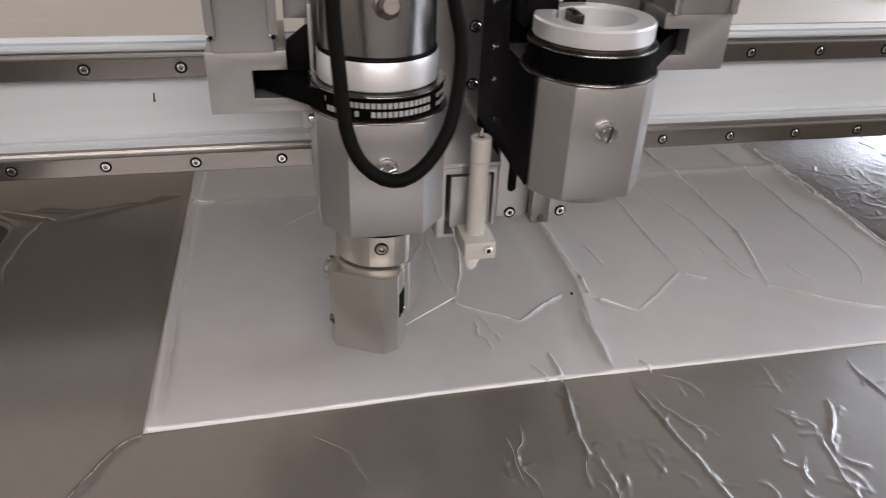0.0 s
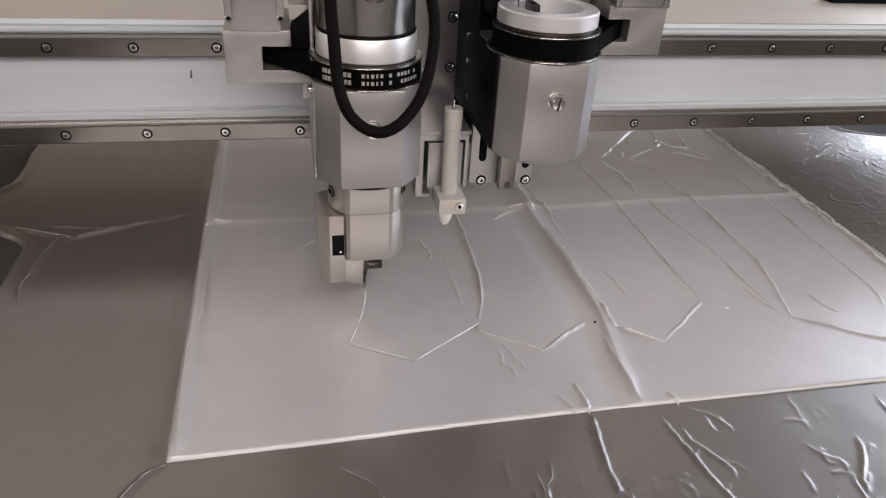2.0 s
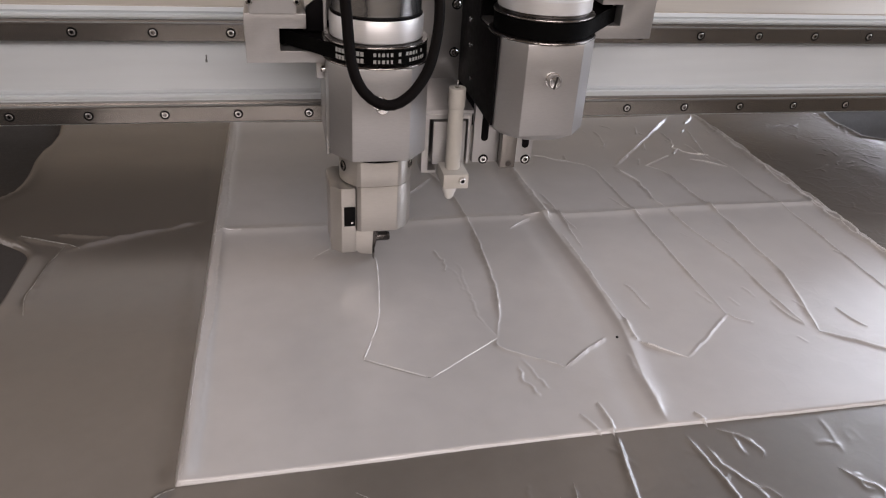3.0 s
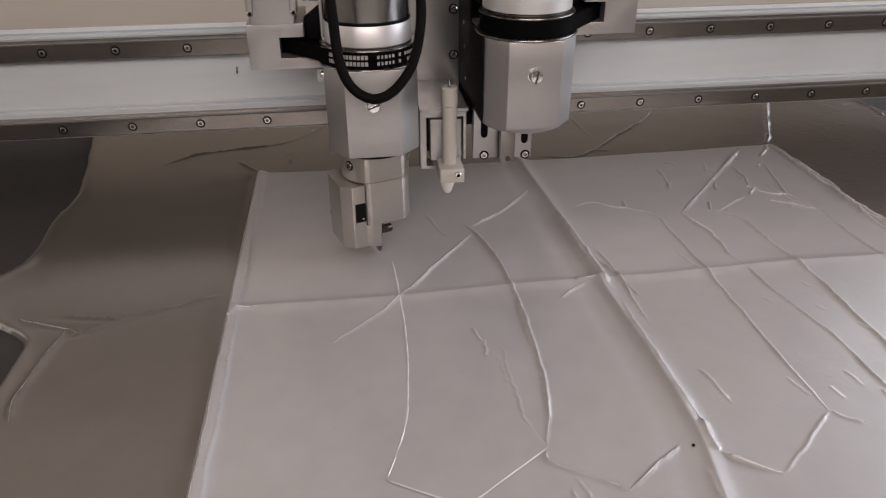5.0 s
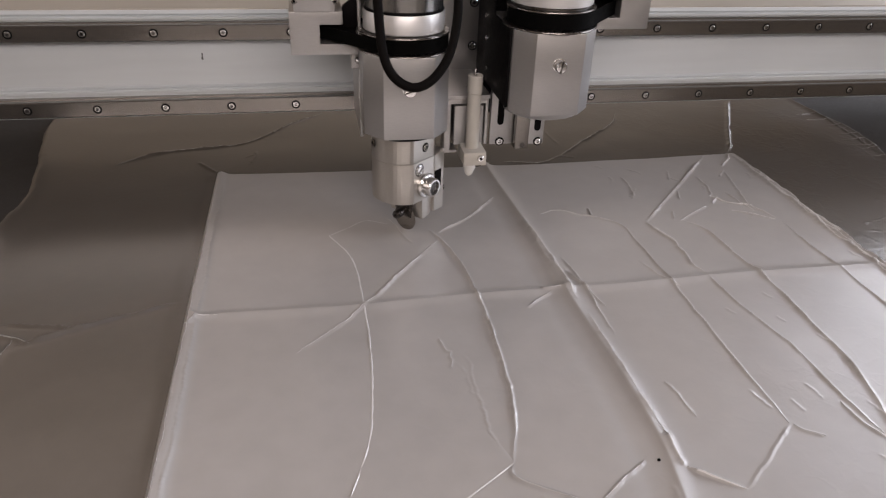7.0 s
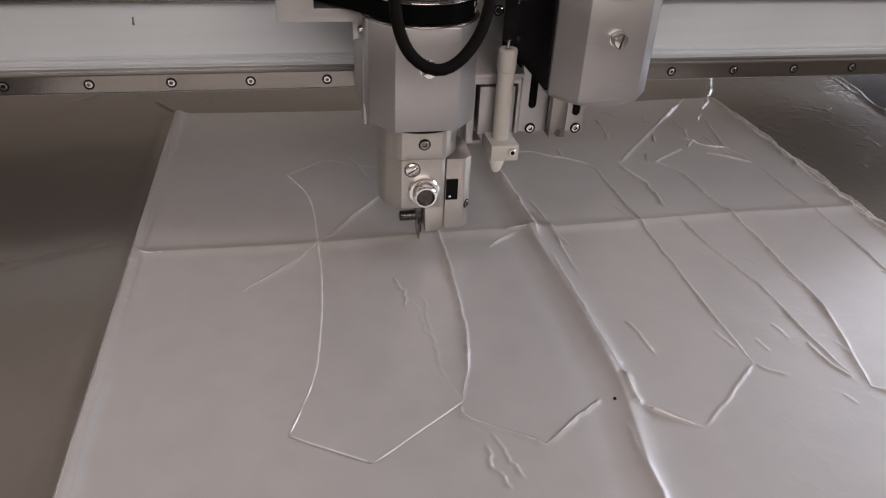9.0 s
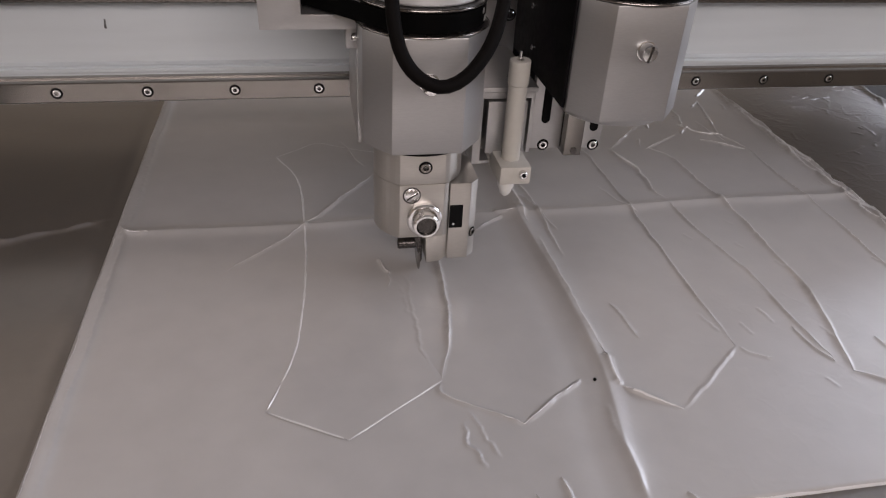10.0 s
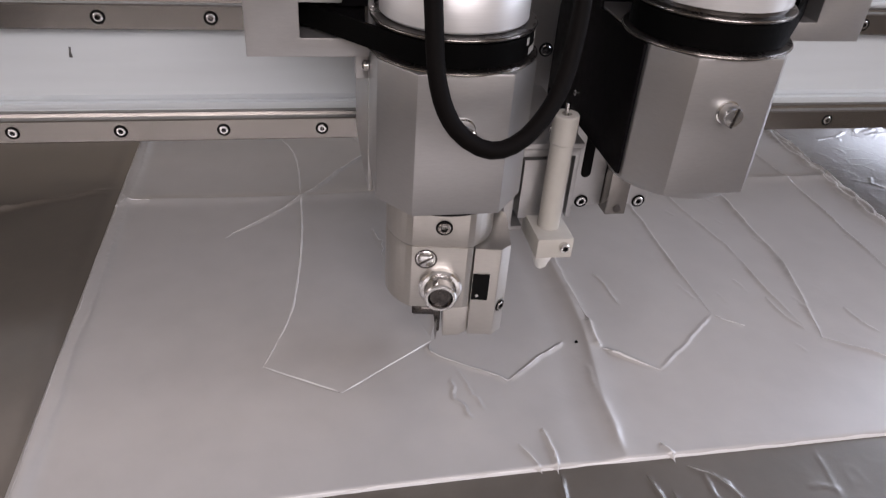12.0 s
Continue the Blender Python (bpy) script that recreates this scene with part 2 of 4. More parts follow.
SCREW_RAIL = socket_screw(0.0027, 0.0009, 0.0040)
SCREW_SMALL = socket_screw(0.0026, 0.003)
SCREW_PLATE = socket_screw(0.0030, 0.0012, 0.0042)
SCREW_TINY = socket_screw(0.0017, 0.0018)
SCREW_SUNK = socket_screw(0.0031, 0.0012, 0.0040, M_RAIL)


def slotted(r, h, ring=0.0):
    bm = lathe([(0, 0), (r * 1.12, 0), (r * 1.12, h * 0.12), (r, h * 0.14), (r, h * 0.78), (r * 0.86, h * 0.95), (0, h)], 28)
    box(-r * 0.95, r * 0.95, -r * 0.13, r * 0.13, h * 0.5, h + 0.0002, 0, bm)
    for f in bm.faces:
        if abs(f.calc_center_median().y) < r * 0.14 and f.calc_center_median().z > h * 0.49 and len(f.verts) == 4 and abs(f.normal.z) > 0.9:
            f.material_index = 1
    if ring:
        lathe([(r * 1.12, 0.0002), (ring, 0.0002), (ring, 0.0003)], 28, bm, None, 1)
    return finish("slotted_screw", bm, [M_STEEL, M_DARKSTEEL])


SLOTTED = slotted(0.0040, 0.0016, 0.0054)
SLOTTED_FRONT = slotted(0.0047, 0.0068)


# ---- the hall ----
def hall():
    fl = part("floor", box(-4.3, 4.3, -4.8, 4.8, -1.0, -0.86, 0), M_FLOOR)
    tagged(fl, "grey concrete workshop floor", "floor", kind="structure")
    cb = box(-4.3, -0.2, -4.8, 2.1, 3.2, 3.35, 0)
    box(2.0, 4.3, -4.8, 2.1, 3.2, 3.35, 0, cb)
    box(-0.2, 2.0, -4.8, -0.8, 3.2, 3.35, 0, cb)
    box(-0.2, 2.0, 0.8, 2.1, 3.2, 3.35, 0, cb)
    box(-4.3, -3.0, 2.1, 4.8, 3.2, 3.35, 0, cb)
    box(2.6, 4.3, 2.1, 4.8, 3.2, 3.35, 0, cb)
    box(-3.0, 2.6, 3.4, 4.8, 3.2, 3.35, 0, cb)
    ce = part("ceiling", cb, M_CEIL)
    tagged(ce, "plain grey hall ceiling with two skylights", "ceiling", kind="structure")

    def wall(name, width, holes, m):
        """A wall in the xz plane, 0.2 thick, with openings (x0, x1, z0, z1)."""
        bm = bmesh.new()
        xs = sorted({-width / 2, width / 2, *[h[0] for h in holes], *[h[1] for h in holes]})
        for a, b in zip(xs, xs[1:]):
            inside = [h for h in holes if h[0] <= a and h[1] >= b]
            if inside:
                box(a, b, 0, 0.2, -0.86, inside[0][2], 0, bm)
                box(a, b, 0, 0.2, inside[0][3], 3.2, 0, bm)
            else:
                box(a, b, 0, 0.2, -0.86, 3.2, 0, bm)
        ob = part(name, bm, M_WALL)
        ob.matrix_basis = m
        tagged(ob, "warm painted plaster hall wall", "wall", kind="structure")
        for i, h in enumerate(holes):
            fb = bmesh.new()
            n = 5
            for k in range(n + 1):
                x = h[0] + (h[1] - h[0]) * k / n
                box(x - 0.03, x + 0.03, 0.06, 0.14, h[2], h[3], 0.004, fb)
            box(h[0], h[1], 0.06, 0.14, h[2], h[2] + 0.05, 0.004, fb)
            box(h[0], h[1], 0.06, 0.14, h[3] - 0.05, h[3], 0.004, fb)
            part("window_frame", fb, M_FRAME, ob)
    wall("wall_north", 8.6, [], pose(0, 4.5, 0))
    wall("wall_south", 8.6, [(-2.2, 2.4, 1.6, 2.9)], pose(0, -4.6, 0))
    wall("wall_east", 9.6, [(-1.35, 3.05, 0.5, 2.2)], pose(4.2, 0, 0, 0, 0, 90))
    wall("wall_west", 9.6, [(-1.1, 2.3, 0.8, 2.3)], pose(-4.0, 0, 0, 0, 0, 90))


hall()


# ---- table, film and fabric ----
def lattice(x, y, cell, seed):
    """Smooth value noise on a square lattice, -1 to 1."""
    u, v = x / cell, y / cell
    i, j = np.floor(u).astype(int), np.floor(v).astype(int)
    f, g = u - i, v - j
    f, g = f * f * (3 - 2 * f), g * g * (3 - 2 * g)

    def h(a, b):
        q = (a * 374761393 + b * 668265263 + seed * 1274126177) & 0x7FFFFFFF
        q = ((q ^ (q >> 13)) * 1274126177) & 0x7FFFFFFF
        return ((q ^ (q >> 16)) & 0xFFFF) / 32767.5 - 1
    return (h(i, j) * (1 - f) + h(i + 1, j) * f) * (1 - g) + (h(i, j + 1) * (1 - f) + h(i + 1, j + 1) * f) * g


X0, X1, Y0, Y1 = 0.0360, 0.6035, -0.1875, 0.333     # the fabric's outline


def step_in(d, w):
    s = np.clip(d / w, 0, 1)
    return s * s * (3 - 2 * s)


def front_border(x):
    return Y0 + 0.0035 * step_in(x - X0, 0.22)


def back_border(x):
    return Y1 - 0.003 - 0.0085 * np.clip(np.sin(math.pi * (x - X0) / (X1 - X0)), 0, 1) ** 0.6


def long_fold(y):
    """Where the long fold across the fabric runs."""
    return 0.3235 + 0.006 * np.sin((y + 0.02) * 7.5) * np.clip((y + 0.08) * -12, -1.2, 0.8) * 0.9 - 0.006 * step_in(-(y + 0.08), 0.08) - 0.008 * step_in(y - 0.19, 0.14)


def fabric_height(x, y):
    z = 0.00030 * lattice(x, y, 0.055, 3) + 0.00005 * lattice(x, y, 0.017, 5)
    d = x - long_fold(y)
    z = z + 0.0032 * (0.2 + 0.45 * step_in(y - Y0, 0.035) + 0.35 * step_in(y + 0.11, 0.05)) * np.exp(-np.abs(d / np.where(d < 0, 0.0034, 0.0075)) ** 1.3)
    z = z - 0.0008 * np.exp(-((d + 0.016) / 0.008) ** 2)
    z = z + 0.0018 * np.exp(-np.abs((y - 0.0788 - 0.013 * (x - 0.3) - 0.0012 * np.sin(x * 30)) / 0.0052) ** 1.5) * step_in(x - X0 + 0.002, 0.016) * step_in(X1 - x + 0.001, 0.014)
    edge = np.minimum(np.minimum((x - X0) * 0.8, X1 - x), np.minimum(y - front_border(x), back_border(x) - y))
    z = z + 0.0030 * step_in(y - Y0, 0.012) * np.exp(-((x - X0 - 0.0062) / 0.0048) ** 2)
    return z - 0.0042 * (1 - step_in(edge, 0.0022))


def film_height(x, y):
    z = -0.0025 - 0.0009 * np.exp(-((x - 0.030) / 0.005) ** 2) * step_in(y - Y0, 0.02) * step_in(Y1 - y, 0.02) + 0.0006 * lattice(x, y, 0.11, 11) + 0.0002 * lattice(x, y, 0.03, 12)
    rough = step_in(x - 0.60, 0.03) * step_in(0.45 - y, 0.2) + 0.7 * step_in(-y - 0.19, 0.03) * step_in(x - 0.2, 0.2) + 0.15
    wx, wy = x + 0.012 * lattice(x, y, 0.03, 21), y + 0.012 * lattice(x, y, 0.03, 22)
    ridge = (1 - np.abs(lattice(wx * 1.6, wy, 0.021, 23))) ** 6 + 0.6 * (1 - np.abs(lattice(wx, wy * 1.5, 0.011, 24))) ** 6
    mask = step_in(lattice(x, y, 0.06, 25) + 0.25, 0.6)
    return z + 0.00035 * rough * ridge * mask


def ridge_line(pts, wob):
    """The ragged line along which a crease runs, in steps of 0.9 mm."""
    line = smooth_line(pts, 0.0009)
    k = np.arange(len(line)) * 1.0
    seed = int(abs(pts[0][0] * 7919 + pts[-1][1] * 104729) * 100) % 9973
    for cell, q in ((14.0, 1.0), (4.0, 0.45)):
        line = line + q * wob * np.stack([lattice(k, k * 0 + 0.5, cell, seed), lattice(k, k * 0 + 3.5, cell, seed + 1)], -1)
    return line, k, seed


def raise_ridges(xs, ys, z, ridges):
    """Adds the creases, ragged and uneven ridges along curves, to the heights z over the grid xs, ys."""
    for pts, w, h, wob in ridges:
        line, k, seed = ridge_line(pts, wob)
        n = len(line)
        tan = np.gradient(line, axis=0)
        nor = np.stack([-tan[:, 1], tan[:, 0]], -1) / (np.linalg.norm(tan, axis=1)[:, None] + 1e-9)
        ends = np.clip(np.minimum(k, n - 1 - k) / max(2.0, n * 0.14), 0.05, 1)
        var = h * ends * np.clip(0.85 + 0.5 * lattice(k, k * 0 + 7.5, 22.0, seed + 2) + 0.35 * lattice(k, k * 0 + 9.5, 6.0, seed + 3), 0.1, 2)
        pad = 4 * w
        i0, i1 = np.searchsorted(xs, (line[:, 0].min() - pad, line[:, 0].max() + pad))
        j0, j1 = np.searchsorted(ys, (line[:, 1].min() - pad, line[:, 1].max() + pad))
        if i1 <= i0 or j1 <= j0:
            continue
        for jj in range(j0, j1, 40):
            je = min(j1, jj + 40)
            near = (line[:, 1] > ys[jj] - pad) & (line[:, 1] < ys[je - 1] + pad)
            if not near.any():
                continue
            gx, gy = np.meshgrid(xs[i0:i1], ys[jj:je])
            dx, dy = gx[..., None] - line[near, 0], gy[..., None] - line[near, 1]
            m = (dx * dx + dy * dy).argmin(-1)
            ddx, ddy = np.take_along_axis(dx, m[..., None], -1)[..., 0], np.take_along_axis(dy, m[..., None], -1)[..., 0]
            side = ddx * nor[near][m, 0] + ddy * nor[near][m, 1]
            s = np.where(side > 0, 0.42, 0.75) * w
            z[jj:je, i0:i1] += var[near][m] * np.exp(-(np.hypot(ddx, ddy) / s) ** 1.4)
    return z


HEIGHTS = {}


def on_sheet(name, p):
    """Height of a creased sheet at the points p."""
    xs, ys, gz = HEIGHTS[name]
    i = np.clip(np.searchsorted(xs, p[:, 0]) - 1, 0, len(xs) - 2)
    j = np.clip(np.searchsorted(ys, p[:, 1]) - 1, 0, len(ys) - 2)
    u, v = (p[:, 0] - xs[i]) / (xs[i + 1] - xs[i]), (p[:, 1] - ys[j]) / (ys[j + 1] - ys[j])
    return (gz[j, i] * (1 - u) + gz[j, i + 1] * u) * (1 - v) + (gz[j + 1, i] * (1 - u) + gz[j + 1, i + 1] * u) * v


def glint_strip(parent, on, mat, pts, wob, w):
    """A thin pale strip along the top of a crease, painting its highlight, broken and uneven."""
    line, k, seed = ridge_line(pts, wob)
    line, k = line[::2], k[::2]
    n = len(line)
    if n < 4:
        return
    tan = np.gradient(line, axis=0)
    nor = np.stack([-tan[:, 1], tan[:, 0]], -1) / (np.linalg.norm(tan, axis=1)[:, None] + 1e-9)
    i = np.arange(n)
    ends = np.clip(np.minimum(i, n - 1 - i) / max(2.0, n * 0.15), 0.02, 1)
    wide = w * ends * np.clip(0.70 + 0.55 * lattice(k, k * 0 + 5.5, 30.0, seed + 5) + 0.40 * lattice(k, k * 0 + 8.5, 7.0, seed + 6), 0.06, 1.5)
    crown = on_sheet(on, line)
    crown = np.convolve(np.pad(np.maximum(crown, np.convolve(np.pad(crown, 2, "edge"), np.ones(5) / 5, "valid")), 1, "edge"), np.ones(3) / 3, "valid")
    bm = bmesh.new()
    rows = []
    for side, up in ((-0.5, -0.00025), (-0.22, 0.00010), (0.0, 0.00022), (0.22, 0.00010), (0.5, -0.00025)):
        p = line + nor * (side * wide)[:, None]
        z = crown + up * (1 + 2 * (up < 0))
        rows.append([bm.verts.new((float(a), float(b), float(c))) for (a, b), c in zip(p, z)])
    for a, b in zip(rows, rows[1:]):
        for q in range(n - 1):
            bm.faces.new((a[q], a[q + 1], b[q + 1], b[q]))
    part("crease", finish("crease", bm, mat, 70), None, parent)


def sheet(name, xs, ys, height, mat, ridges):
    nx, ny = len(xs), len(ys)
    gx, gy = np.meshgrid(xs, ys)
    gz = raise_ridges(xs, ys, height(gx, gy), ridges)
    HEIGHTS[name] = (xs, ys, gz)
    co = np.stack([gx, gy, gz], -1).reshape(-1, 3)
    i = (np.arange(ny - 1)[:, None] * nx + np.arange(nx - 1)[None]).ravel()
    quads = np.stack([i, i + 1, i + nx + 1, i + nx], -1)
    me = bpy.data.meshes.new(name)
    me.vertices.add(len(co))
    me.vertices.foreach_set("co", co.ravel())
    me.loops.add(quads.size)
    me.loops.foreach_set("vertex_index", quads.ravel())
    me.polygons.add(len(quads))
    me.polygons.foreach_set("loop_start", np.arange(len(quads)) * 4)
    me.polygons.foreach_set("loop_total", np.full(len(quads), 4))
    me.polygons.foreach_set("use_smooth", np.ones(len(quads), bool))
    me.update(calc_edges=True)
    me.materials.append(mat)
    return me


table = thing("cutting_table", "long flat cutting table with a dark felt bed and grey legs", "table", pose(0, 0, 0))
part("felt_bed", box(-0.95, 1.6, -0.85, 1.7, -0.012, -0.0055, 0.001), M_FELT, table, "dark grey felt cutting bed")
part("bed_frame", box(-1.0, 1.65, -0.9, 1.75, -0.13, -0.012, 0.003), M_BEAM, table)
for lx in (-0.9, 1.55):
    for ly in (-0.8, 1.65):
        part("leg", box(lx - 0.04, lx + 0.04, ly - 0.04, ly + 0.04, -0.86, -0.13, 0.003), M_BEAM, table)

film = thing("plastic_film", "grey translucent plastic film stretched and wrinkled over the felt bed", "plastic film")


def film_outline(x, y):
    """Height of the film, dipping under the bed beyond its ragged left and right borders."""
    left = -0.132 - 0.030 * step_in(y - 0.33, 0.15) + 0.034 * step_in(0.105 - y, 0.05) - 0.022 * np.exp(-((y - 0.138) / 0.026) ** 2) + 0.006 * lattice(x, y, 0.05, 31)
    right = 0.795 + 0.008 * lattice(x, y, 0.05, 32) - 0.02 * step_in(0.40 - y, 0.2) + 0.35 * step_in(0.25 - y, 0.1)
    inside = np.minimum(x - left, right - x)
    z = film_height(x, y) + 0.0016 * np.exp(-(inside / 0.006) ** 2)
    return np.where(inside < 0, z - 0.008 * step_in(-inside, 0.007), z)



fabric = thing("fabric_sheet", "white fabric sheet with cut petal shapes under creased clear film", "fabric")


def crease(parent, mat, height, pts, w=0.0026, h=0.0009, wob=0.0006, name="crease", lift=0.0):
    """A raised crease of the film along pts, thin at both ends."""
    line = smooth_line(pts, 0.0022)
    n = len(line)
    k = np.arange(n)
    seed = int(abs(pts[0][0] * 7919 + pts[-1][1] * 104729) * 100) % 9973
    line = line + wob * np.stack([lattice(k * 1.0, k * 0 + 0.5, 5.0, seed), lattice(k * 1.0, k * 0 + 3.5, 5.0, seed + 1)], -1)
    tan = np.gradient(line, axis=0)
    nor = np.stack([-tan[:, 1], tan[:, 0]], -1) / (np.linalg.norm(tan, axis=1)[:, None] + 1e-9)
    ends = np.clip(np.minimum(k, n - 1 - k) / max(2.0, n * 0.12), 0.12, 1)
    var = ends * np.clip(0.85 + 0.55 * lattice(k * 1.0, k * 0 + 7.5, 9.0, seed + 2) + 0.35 * lattice(k * 1.0, k * 0 + 9.5, 2.5, seed + 3), 0.12, 2)
    bm = bmesh.new()
    rows = []
    for s, e in ((-0.5, -0.12), (-0.26, 0.42), (0.0, 1.0), (0.2, 0.45), (0.5, -0.12)):
        p = line + nor * (s * w * (0.5 + 0.5 * ends))[:, None]
        z = height(p[:, 0], p[:, 1]) + e * h * var + lift
        rows.append([bm.verts.new((float(a), float(b), float(c))) for (a, b), c in zip(p, z)])
    for a, b in zip(rows, rows[1:]):
        for i in range(n - 1):
            bm.faces.new((a[i], a[i + 1], b[i + 1], b[i]))
    return part(name, finish(name, bm, mat, 70), None, parent)


crease_glints = []      # creases that carry a painted highlight strip: line, raggedness, width


def fabric_creases():
    ridges = []

    def c(*pts, w=0.0022, h=0.0007, wob=0.0005, glint=0.0013):
        ridges.append((pts, max(0.0014, w * 0.75), 0.0004 + h * 1.7, wob * 1.2))
        if glint and h >= 0.0004:
            crease_glints.append((pts, wob * 1.2, glint * min(1, 0.6 + 500 * h)))
    # petal outlines pressed into the film
    c((0.230, 0.186), (0.240, 0.159), (0.247, 0.121), (0.2505, 0.077), (0.2505, 0.024), (0.2485, -0.021), (0.242, -0.061), (0.2335, -0.090), w=0.0024, h=0.0014)
    c((0.232, -0.092), (0.233, -0.101), (0.252, -0.114), (0.2695, -0.1255), h=0.0012)
    c((0.2695, -0.1255), (0.289, -0.111), (0.309, -0.098), h=0.001)
    c((0.339, 0.204), (0.355, 0.2105), (0.373, 0.200), (0.404, 0.178), (0.4065, 0.144), (0.408, 0.101), (0.408, 0.040), (0.407, -0.030), (0.408, -0.083), w=0.0016, h=0.0008)
    c((0.408, -0.083), (0.380, -0.107), (0.3545, -0.1265), w=0.002, h=0.0003)
    c((0.3545, -0.1265), (0.342, -0.118), (0.329, -0.107), h=0.0012)
    c((0.410, -0.084), (0.414, -0.090), (0.424, -0.096), w=0.0014, h=0.0004)
    c((0.430, 0.180), (0.435, 0.155), (0.440, 0.141), (0.439, 0.119), (0.438, 0.098), (0.442, 0.090), w=0.0024, h=0.0011, wob=0.0009, glint=0.0019)
    c((0.441, 0.088), (0.442, 0.078), (0.447, 0.035), (0.456, -0.012), (0.4565, -0.058), (0.461, -0.101), w=0.002, h=0.0007)
    c((0.452, -0.070), (0.4545, -0.090), (0.460, -0.103), w=0.0012, h=0.0005)
    c((0.466, 0.178), (0.479, 0.157), (0.483, 0.112), (0.488, 0.064), (0.487, 0.012), (0.484, -0.040), (0.472, -0.088), (0.465, -0.111), w=0.003, h=0.0011)
    c((0.464, 0.177), (0.484, 0.190), (0.503, 0.202), w=0.0014, h=0.0004, glint=0.0008)
    c((0.560, 0.168), (0.558, 0.120), (0.561, 0.070), (0.558, -0.015), (0.557, -0.080), (0.549, -0.106), (0.537, -0.121), w=0.0016, h=0.0005)
    c((0.465, -0.111), (0.488, -0.127), (0.510, -0.141), (0.536, -0.150), w=0.0022, h=0.0007)
    # loose creases
    c((0.432, 0.179), (0.480, 0.231), (0.526, 0.282), (0.564, 0.323), w=0.0026, h=0.001)
    c((0.564, 0.277), (0.554, 0.235), (0.548, 0.203), (0.558, 0.172), w=0.002, h=0.0008, wob=0.0012)
    c((0.114, 0.026), (0.141, 0.051), (0.164, 0.0765), (0.197, 0.119), (0.234, 0.165), w=0.0024, h=0.0008, wob=0.0008)
    c((0.237, 0.180), (0.274, 0.211), (0.303, 0.247), w=0.002, h=0.0007)
    c((0.302, 0.083), (0.306, 0.080), (0.318, 0.079), w=0.002, h=0.0008)
    c((0.284, 0.058), (0.296, 0.068), (0.308, 0.076), w=0.0018, h=0.0006)
    c((0.327, 0.105), (0.334, 0.086), (0.340, 0.062), (0.343, 0.052), w=0.002, h=0.0009)
    c((0.226, 0.012), (0.226, -0.030), (0.228, -0.070), (0.232, -0.084), w=0.0015, h=0.0001, wob=0.0020)
    c((0.219, 0.005), (0.2215, -0.022), (0.224, -0.036), w=0.0012, h=0.0, wob=0.002)
    c((0.212, 0.030), (0.218, 0.012), (0.216, -0.004), w=0.0014, h=0.0005, wob=0.002)
    c((0.197, 0.212), (0.203, 0.190), (0.209, 0.172), (0.2125, 0.163), w=0.0014, h=0.0005, wob=0.0008)
    c((0.396, 0.112), (0.404, 0.086), (0.412, 0.070), w=0.0014, h=0.0005)
    c((0.497, -0.085), (0.500, -0.100), (0.506, -0.110), w=0.0012, h=0.0004)
    c((0.238, -0.120), (0.240, -0.140), (0.243, -0.152), w=0.0012, h=0.0003, wob=0.002)
    c((0.245, -0.112), (0.248, -0.132), (0.251, -0.146), w=0.001, h=0.0003, wob=0.002)
    c((0.277, -0.160), (0.279, -0.172), (0.2785, -0.186), w=0.0022, h=0.0008)
    c((0.264, -0.168), (0.268, -0.176), (0.271, -0.184), w=0.0016, h=0.0006)
    c((0.333, -0.176), (0.337, -0.182), (0.3375, -0.188), w=0.0018, h=0.0007)
    c((0.354, -0.070), (0.352, -0.050), (0.348, -0.035), w=0.0012, h=0.0004, wob=0.001)
    # the open fold edge beside the long fold, its highlight a wide pale strip
    c((0.3285, -0.081), (0.327, -0.094), (0.3275, -0.106), w=0.0045, h=0.0014, glint=0.0032)
    c((0.318, 0.198), (0.3205, 0.150), (0.3225, 0.105), (0.3235, 0.060), w=0.0055, h=0.0018, wob=0.0008, glint=0.0030)
    c((0.549, 0.200), (0.531, 0.206), (0.516, 0.226), w=0.002, h=0.0008, wob=0.0014)
    c((0.3245, 0.045), (0.3262, -0.012), (0.3275, -0.060), (0.3285, -0.084), w=0.0035, h=0.0009, wob=0.0006)
    c((0.3160, -0.112), (0.3140, -0.140), (0.3132, -0.180), w=0.0045, h=0.0003, wob=0.0006, glint=0)
    # drawn creases of the far right corner
    c((0.539, 0.232), (0.541, 0.208), (0.545, 0.188), w=0.0018, h=0.0008, wob=0.0008)
    c((0.528, 0.271), (0.527, 0.249), (0.523, 0.229), (0.517, 0.223), w=0.0018, h=0.0007, wob=0.0010)
    c((0.527, 0.222), (0.514, 0.211), (0.512, 0.203), w=0.0018, h=0.0008, wob=0.0012)
    c((0.491, 0.239), (0.485, 0.224), (0.484, 0.218), w=0.0016, h=0.0006)
    c((0.503, 0.288), (0.497, 0.272), (0.494, 0.262), w=0.0014, h=0.0003, glint=0.0008)
    c((0.466, 0.197), (0.462, 0.188), (0.459, 0.180), w=0.0014, h=0.0004, glint=0.0009)
    c((0.446, 0.278), (0.447, 0.259), (0.441, 0.230), w=0.0016, h=0.0006)
    c((0.386, 0.211), (0.385, 0.202), (0.384, 0.193), w=0.0018, h=0.0007)
    c((0.594, 0.328), (0.587, 0.312), (0.576, 0.300), (0.570, 0.293), w=0.0026, h=0.0011)
    c((0.523, 0.191), (0.538, 0.182), (0.555, 0.170), w=0.0018, h=0.0008)
    c((0.331, 0.126), (0.335, 0.094), (0.336, 0.053), (0.336, 0.017), w=0.0022, h=0.0007, wob=0.0008)
    c((0.566, 0.282), (0.557, 0.272), (0.552, 0.266), w=0.0014, h=0.0004, glint=0.0009)
    # small crumples towards the far right corner
    rng = random.Random(12)
